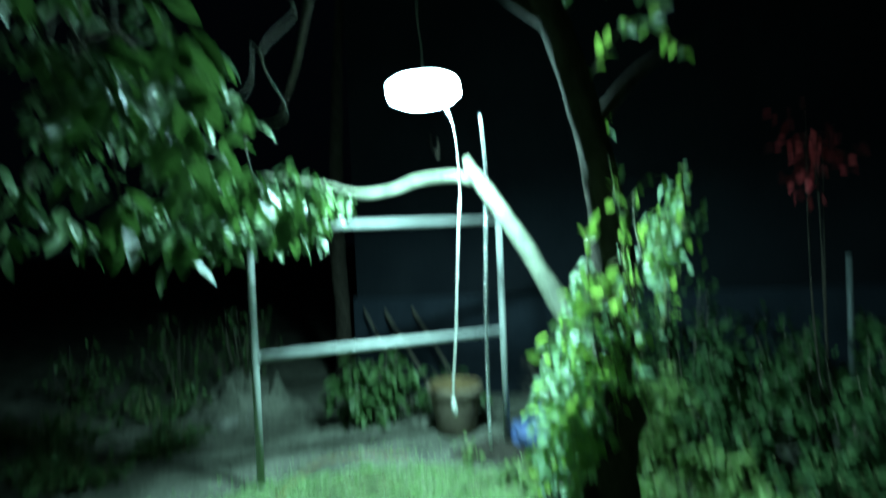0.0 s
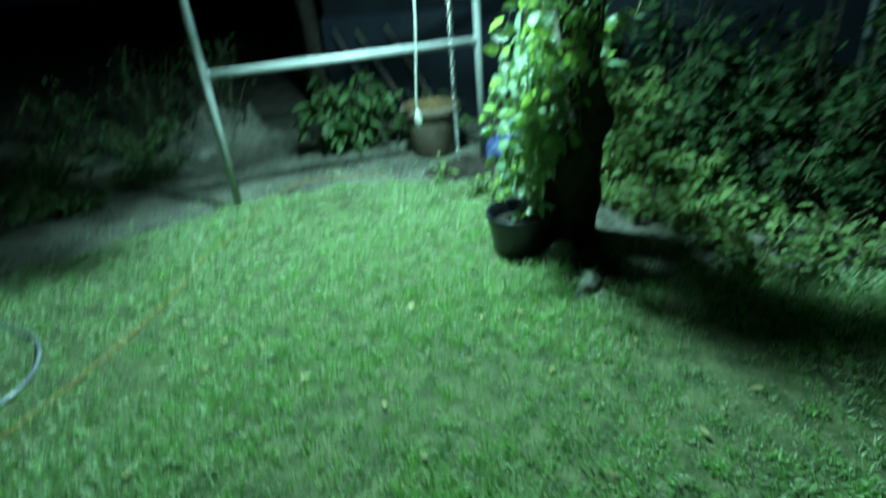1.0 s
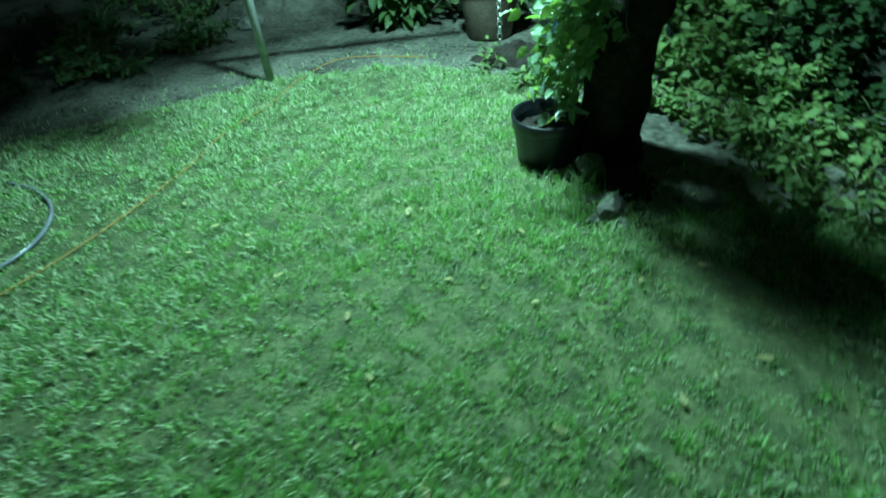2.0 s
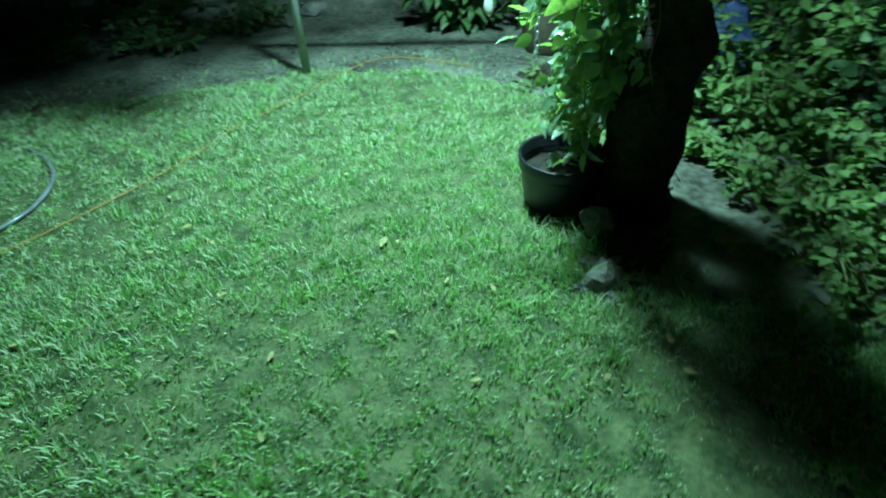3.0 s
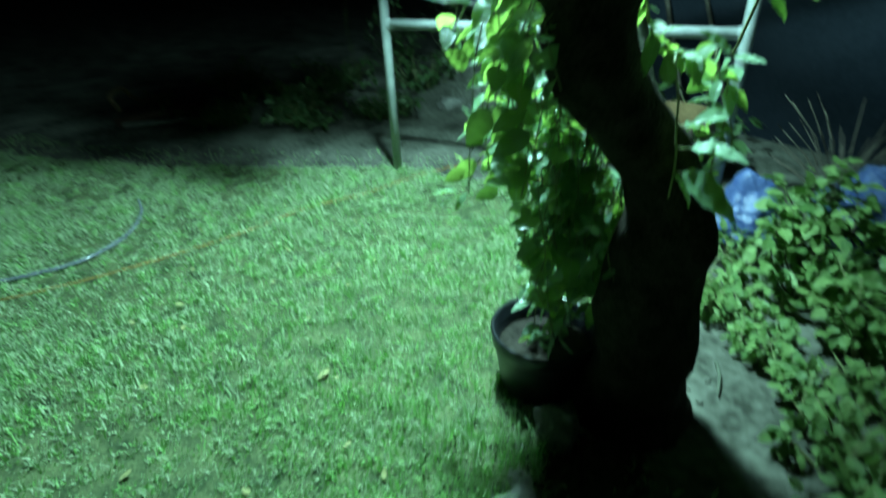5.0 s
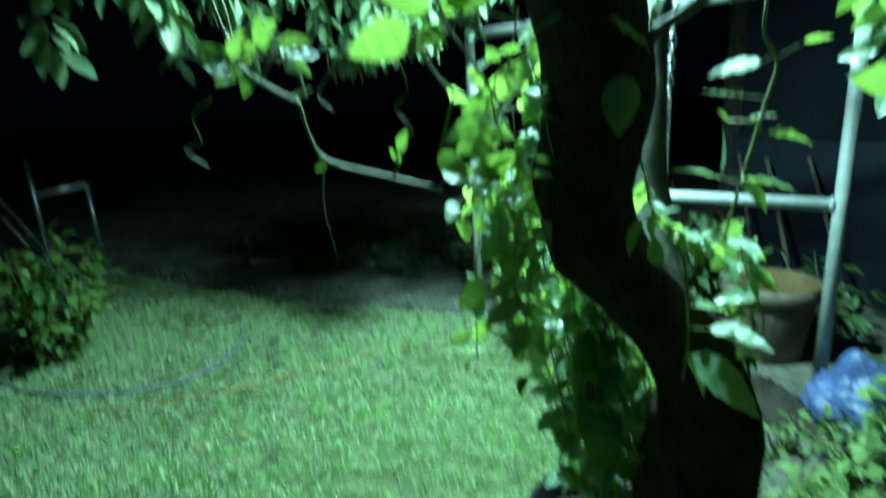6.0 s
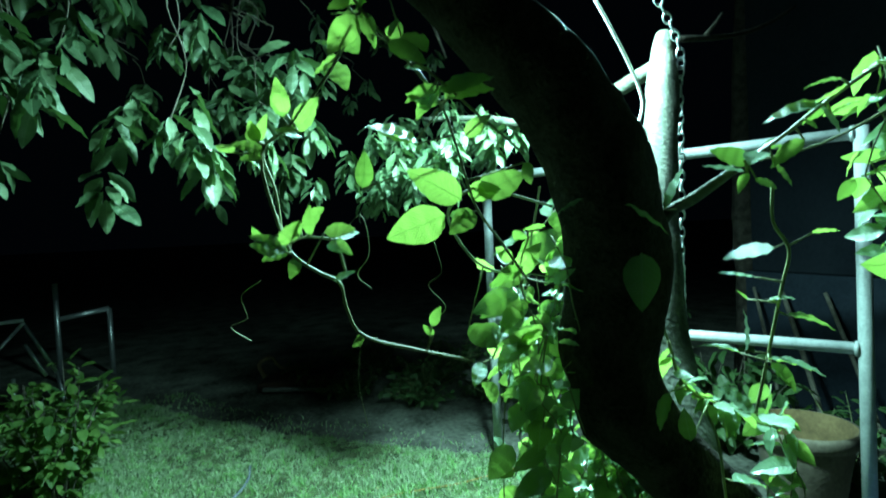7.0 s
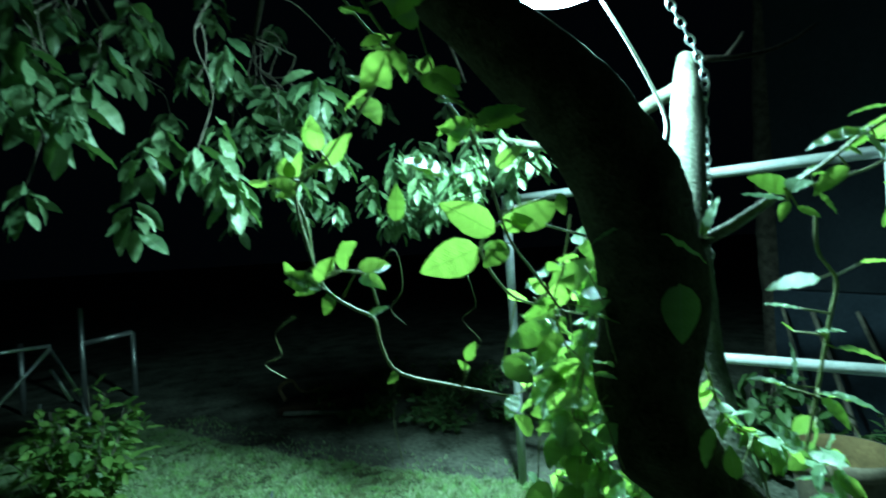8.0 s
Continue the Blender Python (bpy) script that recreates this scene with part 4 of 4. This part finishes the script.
def shrub(name, at, size, leaf, count, material, label, category, seed, stems=9, shape=(0.28, 0.25, 0.2), droop=0.4, group="", low=2):
    """A shrub of stems that fan out, each with leaves, and an uneven outline."""
    r = random.Random(seed)
    ob = thing(name, label, category, at, group)
    bm, poses = bmesh.new(), []
    rx, ry, h = size
    for k in range(stems):
        a, d = r.uniform(0, 6.3), r.uniform(0.25, 1.0)
        top = Vector((rx * d * math.cos(a), ry * d * math.sin(a), h * (1.05 - 0.45 * d * d) * r.uniform(0.75, 1.15)))
        if h > 1.6:
            top.z = h * r.uniform(0.78, 1.05)
        foot = Vector((top.x * 0.25, top.y * 0.25, -0.02))
        mid = (foot + top) / 2 + Vector((r.gauss(0, 0.03), r.gauss(0, 0.03), 0.06 * h))
        line = [(*foot, 0.005), (*mid, 0.0035), (*top, 0.0015)]
        tube(line, 8, 5, bm=bm)
        pts = glide([q[:3] for q in line], 12)
        for j in range(count // stems):
            p = Vector(pts[r.randint(low, 12)])
            out = Vector((r.gauss(0, 1), r.gauss(0, 1), r.gauss(0.1, 0.6))) + Vector((p.x, p.y, 0)) * 1.2 / max(rx, ry)
            p = p + out.normalized() * r.uniform(0.0, 0.10) * max(h, 0.35)
            out.z -= droop
            if p.z > 0.02:
                poses.append((place_leaf(p, out, leaf * r.uniform(0.6, 1.25), (out.x * 0.4, out.y * 0.4, 1), r.gauss(0, 25)), 0))
    tagged(part("stemwork", bm, STEM if h < 0.35 else TWIG if h < 1.6 else BARK, ob), "thin stems", kind="stuff")
    tagged(part("foliage", many_leaves("foliage", material, poses, [leaf_rows(*shape, 5)]), None, ob), kind="stuff")
    return ob


shrub("broadleaf_bush", (-0.62, 4.72, 0), (0.50, 0.34, 0.50), 0.11, 520, BUSH_LEAF, "rounded dark green bush with drooping leaves", "bush", 1, 30, droop=0.7)
shrub("broadleaf_bush", (-0.08, 4.95, 0), (0.30, 0.25, 0.34), 0.09, 200, BUSH_LEAF, "small low dark green bush beside the clay pot", "bush", 2, 16, droop=0.6)
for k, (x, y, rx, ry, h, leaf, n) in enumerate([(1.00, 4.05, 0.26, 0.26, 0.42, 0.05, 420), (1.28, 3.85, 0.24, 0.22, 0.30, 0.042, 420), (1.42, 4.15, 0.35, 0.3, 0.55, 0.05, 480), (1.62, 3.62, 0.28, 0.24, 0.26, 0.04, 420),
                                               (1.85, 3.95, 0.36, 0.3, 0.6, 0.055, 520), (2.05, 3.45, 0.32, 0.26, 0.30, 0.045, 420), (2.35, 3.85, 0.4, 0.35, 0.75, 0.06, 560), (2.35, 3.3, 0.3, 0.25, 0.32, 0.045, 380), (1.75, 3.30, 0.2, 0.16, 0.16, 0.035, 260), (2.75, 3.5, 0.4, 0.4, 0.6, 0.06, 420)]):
    # shrubs away from the lamp take the leaf with shade in its colour
    shrub("leafy_shrub", (x, y, 0), (rx, ry, h), leaf * 1.1, int(n * 1.5), (DIMMED_LEAF if k > 3 and k != 8 else WEED_LEAF), "low leafy green shrub in the bed behind the tree", "shrub", 10 + k, 22, (0.38, 0.2, 0.1), 0.2, "shrubs in the bed")
for k, (x, y, rx, ry, h) in enumerate([(1.70, 4.6, 0.35, 0.3, 0.95), (2.3, 4.7, 0.45, 0.35, 0.72), (2.95, 4.3, 0.5, 0.4, 0.85), (1.2, 4.9, 0.4, 0.3, 0.8)]):
    shrub("tall_shrub", (x, y, 0), (rx, ry, h), 0.085, 900, DIMMED_LEAF, "tall green shrub before the wall, with shade put into its leaf colour", "shrub", 40 + k, 30, (0.3, 0.2, 0.1), 0.3, "tall shrubs")
for k, (x, y, rx, ry, h) in enumerate([(-2.2, 5.6, 0.5, 0.4, 0.75), (-2.9, 5.5, 0.5, 0.4, 0.7), (-3.6, 5.1, 0.5, 0.4, 0.5), (-2.5, 4.7, 0.5, 0.35, 0.28), (-3.1, 4.2, 0.6, 0.4, 0.25), (-3.4, 3.4, 0.5, 0.35, 0.22), (-2.6, 3.7, 0.45, 0.3, 0.2), (-1.95, 4.05, 0.35, 0.25, 0.16), (-2.25, 3.5, 0.4, 0.28, 0.15), (-2.7, 3.1, 0.4, 0.25, 0.14), (-3.2, 2.75, 0.35, 0.2, 0.12)]):
    shrub("low_plants", (x, y, 0), (rx, ry, h), 0.06, 420, BUSH_LEAF, "dim low green plants at the garden's edge", "plants", 60 + k, 26, (0.28, 0.2, 0.1), 0.3, "plants at the edge")
shrub("yellow_shrub", (-1.62, 1.32, 0), (0.36, 0.40, 0.60), 0.082, 760, YELLOW_LEAF, "leafy green shrub with yellowish shoots at the lawn's edge", "shrub", 80, 34, (0.3, 0.2, 0.1), 0.1)
shrub("red_shrub", (2.40, 4.15, 0.0), (0.13, 0.12, 1.98), 0.06, 110, RED_LEAF, "shrub with red flowers behind the bed", "shrub", 90, 6, (0.35, 0.2, 0.2), 0.2, low=11)
for k, (x, y) in enumerate([(0.20, 3.98), (0.62, 3.62), (0.66, 3.55), (0.55, 3.75), (0.72, 3.35), (1.42, 3.42), (0.72, 4.05), (0.86, 3.88), (1.55, 3.4), (1.36, 3.6), (0.84, 3.66), (0.90, 3.66), (0.95, 3.72), (0.93, 3.83), (0.63, 3.9), (0.64, 4.17), (0.72, 4.12), (0.80, 3.84)]):
    shrub("weed", (x, y, 0), (0.08, 0.07, 0.13), 0.045, 44, WEED_LEAF, "small yellowish weed at the lawn's edge", "weed", 100 + k, 4, (0.3, 0.2, 0.2), 0.2, "weeds at the lawn's edge")
for k, (x, y, q) in enumerate([(1.0, 3.69, 0.8), (1.1, 3.6, 0.9), (1.18, 3.59, 1), (1.27, 3.54, 1), (1.34, 3.45, 1.1), (1.41, 3.36, 1.1), (1.47, 3.31, 1.1), (1.53, 3.22, 1.2), (1.59, 3.16, 1.2), (1.57, 3.04, 1.1), (1.62, 2.99, 1.2), (1.66, 2.87, 1.2), (1.86, 3.05, 1.2), (2.02, 2.95, 1.1), (2.1, 3.1, 1.3), (1.88, 2.78, 1.0), (2.2, 2.9, 1.2), (1.7, 3.3, 1.3)]):
    shrub("ground_weed", (x, y, 0), (0.13 * q, 0.11 * q, 0.12 * q), 0.038, 110, WEED_LEAF, "low yellowish green weed spreading over the bare soil", "weed", 140 + k, 9, (0.36, 0.2, 0.1), 0.15, "weeds on the bare soil")
# dry stalks behind the bag
stalks = thing("dry_stalks", "bundle of dry grey stalks beside the blue bag", "stalks", (0.80, 4.66, 0))
r = random.Random(3)
bm = bmesh.new()
for k in range(46):
    a, l = r.uniform(0, 6.3), r.uniform(0.25, 0.55)
    tube([(r.gauss(0, 0.07), r.gauss(0, 0.06), 0, 0.004), (0.12 * math.cos(a), 0.10 * math.sin(a), l * 0.6, 0.003), (0.3 * math.cos(a), 0.22 * math.sin(a), l, 0.002)], 6, 4, bm=bm)
tagged(part("stalk", bm, TWIG, stalks), kind="stuff")

# ---- sticks leaning at the wall, dim post, far things ----
for a, b, rr in (((-0.70, 5.42, 0.78), (-0.12, 5.0, 0.0), 0.014), ((-0.45, 5.44, 0.80), (0.10, 5.1, 0.0), 0.012), ((-0.9, 5.42, 0.8), (-0.35, 4.98, 0.0), 0.011)):
    ob = part("leaning_stick", tube([(*a, rr), ((a[0] + b[0]) / 2 + 0.01, (a[1] + b[1]) / 2, (a[2] + b[2]) / 2, rr), (*b, rr)], 10, 7, 0.1), TWIG)
    tagged(ob, "grey wooden stick leaning on the wall", "stick", "leaning sticks")
bm = pipe(Vector((0, 0, -0.1)), Vector((0, 0, 1.18)), 0.022)
post = part("fence_post", bm, DIMMED_STEEL)
post.location = (2.93, 4.95, 0)
tagged(post, "grey steel fence post among the shrubs", "post")
far_trunk = part("far_trunk", tube([(-1.24, 5.75, -0.1, 0.11), (-1.22, 5.75, 0.6, 0.085), (-1.26, 5.77, 1.4, 0.075), (-1.2, 5.75, 2.6, 0.06), (-1.1, 5.75, 4.0, 0.03)], 30, 12, 0.2), BARK)
tagged(far_trunk, "dark tree trunk at the corner of the outbuilding", "tree trunk")

trestle = thing("folding_frame", "folding bare metal frame standing behind the shrub", "metal frame", (-2.65, 0.93, 0))
for a, b in (((0, 0, 0.814), (0.2, -0.6, 0.80)), ((0, 0, 0.80), (0.16, -0.42, 0.3)), ((0, 0, 0.78), (0.04, 0.17, 0.46)), ((0.03, 0.0, 0.66), (0.06, 0.12, 0.44)), ((0.2, -0.6, 0.8), (0.2, -0.6, 0.0)), ((0.04, 0.17, 0.46), (0.06, 0.26, 0.0)), ((0.16, -0.42, 0.3), (0.2, -0.5, 0.0)), ((0.1, -0.05, 0.45), (0.1, -0.05, 0.0))):
    part("tube", pipe(Vector(a), Vector(b), 0.012, 10), ALU, trestle)
bench = thing("garden_bench", "dim grey bench frame far across the garden", "bench", (-4.5, 0.63, 0))
for a, b in (((0, 0, 0), (0, 0, 0.95)), ((0, 0, 0.60), (-0.1, 0.42, 0.66)), ((-0.1, 0.42, 0), (-0.1, 0.42, 0.66)), ((0, -0.5, 0), (0, -0.5, 0.66))):
    part("rail", pipe(Vector(a), Vector(b), 0.025, 10), ALU, bench)
board = thing("wooden_board", "brown board with curled roots lying on the far soil", "board", (-3.15, 2.62, 0))
bm = bmesh.new()
box(bm, (0.62, 0.34, 0.07), (0, 0.1, 0.06), 0.01, pose(0, 0, 0, 0, -6, 70))
part("plank", bm, DARK_WOOD, board)
bm = bmesh.new()
box(bm, (0.05, 0.5, 0.03), (0.24, 0.02, 0.03), 0.006, pose(0, 0, 0, 0, 0, -25))
part("edge", bm, STONE, board, "pale edge strip")
part("root", tube([(-0.1, -0.18, 0.08, 0.02), (-0.08, -0.22, 0.2, 0.018), (-0.12, -0.12, 0.24, 0.017), (-0.1, -0.06, 0.16, 0.015), (-0.14, 0.02, 0.12, 0.014), (-0.1, 0.12, 0.15, 0.010)], 24, 8, 0.2), WOOD, board, "curled pale root")

# ---- fallen leaves on the lawn ----
fallen = [(0.33, 2.523, 0.05), (1.28, 2.50, 0.04), (1.32, 2.43, 0.035), (0.37, 1.96, 0.035), (0.62, 2.18, 0.035), (0.06, 2.03, 0.035), (-0.18, 2.21, 0.035), (0.895, 2.16, 0.03), (1.17, 2.33, 0.03), (0.78, 2.46, 0.03),
          (-0.29, 1.6, 0.04), (-0.32, 2.24, 0.035), (-0.57, 2.33, 0.03), (1.05, 1.75, 0.04), (0.95, 1.6, 0.035), (1.3, 1.9, 0.035), (0.8, 1.5, 0.04), (0.55, 1.75, 0.03), (1.5, 2.1, 0.04), (1.45, 1.7, 0.035)]
r = random.Random(12)
fallen += [(r.uniform(-1.0, 1.9), r.uniform(1.2, 3.2), r.uniform(0.010, 0.028)) for k in range(46)]
dry_mesh = leaf_mesh("fallen_leaf", DRY, 0.26, 0.12, -0.06)
for x, y, s in fallen:
    if not on_lawn(x, y, -0.1):
        continue
    ob = new("fallen_leaf", dry_mesh)
    ob.matrix_basis = Matrix.Translation((x, y, ground_height(x, y) + 0.024)) @ pose(0, 0, 0, r.uniform(-14, 14), r.uniform(-14, 14), r.uniform(0, 360)) @ Matrix.Scale(s, 4)
    tagged(ob, "pale yellow fallen leaf lying in the grass", "leaf", "fallen leaves")

# ---- grass ----


def grass_mesh(name, count, x0, x1, y0, y1, tall, seed, spot=None, slack=0.0, thin=0.0):
    """Blades of three faces each: bent, tapered, leaning all ways, thinner in worn spots."""
    g = np.random.default_rng(seed)
    x, y = g.uniform(x0, x1, count), g.uniform(y0, y1, count)
    keep = np.array([on_lawn(a, b, slack) and noise.noise(Vector((a * 2.3, b * 2.3, 1))) * 0.6 + 0.8 * noise.noise(Vector((a * 9, b * 9, 4))) + 0.9 * noise.noise(Vector((a * 26, b * 26, 6))) > g.uniform(-0.95, 0.2) + thin for a, b in zip(x, y)])
    if spot:
        keep &= np.hypot((x - spot[0]) / spot[2], (y - spot[1]) / spot[3]) < g.uniform(0.2, 1.0, count)
    x, y = x[keep], y[keep]
    n = len(x)
    base = np.array([ground_height(a, b) for a, b in zip(x, y)]) - 0.004
    patch = np.array([0.8 + 0.55 * noise.noise(Vector((a * 1.7, b * 1.7, 7))) + 0.75 * noise.noise(Vector((a * 15, b * 15, 2))) for a, b in zip(x, y)])
    h = tall * np.clip(patch, 0.25, 1.9) * g.uniform(0.55, 1.3, n)
    a, lean, turn = g.uniform(0, 2 * np.pi, n), g.uniform(0.15, 1.15, n), g.uniform(0, 2 * np.pi, n)
    w = g.uniform(0.0014, 0.0038, n)
    cx, cy, sx, sy = np.cos(a), np.sin(a), np.cos(turn) * w, np.sin(turn) * w
    v = np.empty((n, 5, 3))
    for k, (up_f, out_f, wid) in enumerate(((0, 0, 1), (0, 0, -1), (0.62, 0.30, 0.8), (0.62, 0.30, -0.8), (1.0, 0.85, 0))):
        v[:, k, 0] = x + cx * h * lean * out_f + sx * wid
        v[:, k, 1] = y + cy * h * lean * out_f + sy * wid
        v[:, k, 2] = base + h * up_f * np.sqrt(1 - np.minimum(lean * 0.6, 0.9) ** 2 * 0.6)
    first = np.arange(n)[:, None] * 5
    quads = (first + np.array([0, 1, 3, 2])).reshape(-1)
    tris = (first + np.array([2, 3, 4])).reshape(-1)
    me = bpy.data.meshes.new(name)
    me.vertices.add(n * 5)
    me.vertices.foreach_set("co", v.reshape(-1))
    me.loops.add(n * 7)
    me.loops.foreach_set("vertex_index", np.concatenate([quads, tris]))
    me.polygons.add(n * 2)
    me.polygons.foreach_set("loop_start", np.concatenate([np.arange(n) * 4, n * 4 + np.arange(n) * 3]))
    me.update(calc_edges=True)
    me.validate()
    me.materials.append(GRASS)
    return me


tagged(new("lawn_grass", grass_mesh("lawn_grass", 480000, -3.6, 2.6, 0.4, 4.1, 0.038, 3)), "short green lawn grass with worn pale spots", "grass", kind="stuff")
tagged(new("long_grass", grass_mesh("long_grass", 2600, 0.5, 1.3, 2.3, 3.2, 0.085, 5, (0.85, 2.72, 0.3, 0.22))), "longer pale grass round the pot and trunk", "grass", kind="stuff")

tagged(new("sparse_grass", grass_mesh("sparse_grass", 60000, -3.6, 2.5, 1.5, 4.5, 0.03, 9, None, 0.4, 0.7)), "sparse thin grass on the soil beside the lawn", "grass", kind="stuff")
# crumbs of soil and small stones
g = np.random.default_rng(4)
bm = bmesh.new()
for k in range(900):
    x, y = g.uniform(-2.6, 2.2), g.uniform(2.6, 5.2)
    if on_lawn(x, y, 0.02):
        continue
    d = g.uniform(0.004, 0.014) * (1.6 if g.uniform() < 0.08 else 1)
    bmesh.ops.create_icosphere(bm, subdivisions=1, radius=d, matrix=Matrix.Translation((x, y, ground_height(x, y) + d * 0.2)) @ pose(0, 0, 0, *g.uniform(0, 360, 3)) @ Matrix.Diagonal((1, g.uniform(0.5, 0.9), g.uniform(0.4, 0.8), 1)))
tagged(part("soil_crumbs", bm, SOIL), "small crumbs and pebbles scattered on the bare soil", "pebbles", kind="stuff")
tagged(new("back_grass", grass_mesh("back_grass", 60000, -3.6, 2.6, -1.5, 0.4, 0.045, 13)), "short green lawn grass behind the path", "grass", kind="stuff")
stick = part("dry_stick", tube([(1.02, 3.47, 0.008, 0.006), (1.06, 3.42, 0.014, 0.005), (1.10, 3.35, 0.010, 0.003)], 8, 6, 0.2), PALE_BARK)
tagged(stick, "short pale dry stick on the bare soil", "stick")
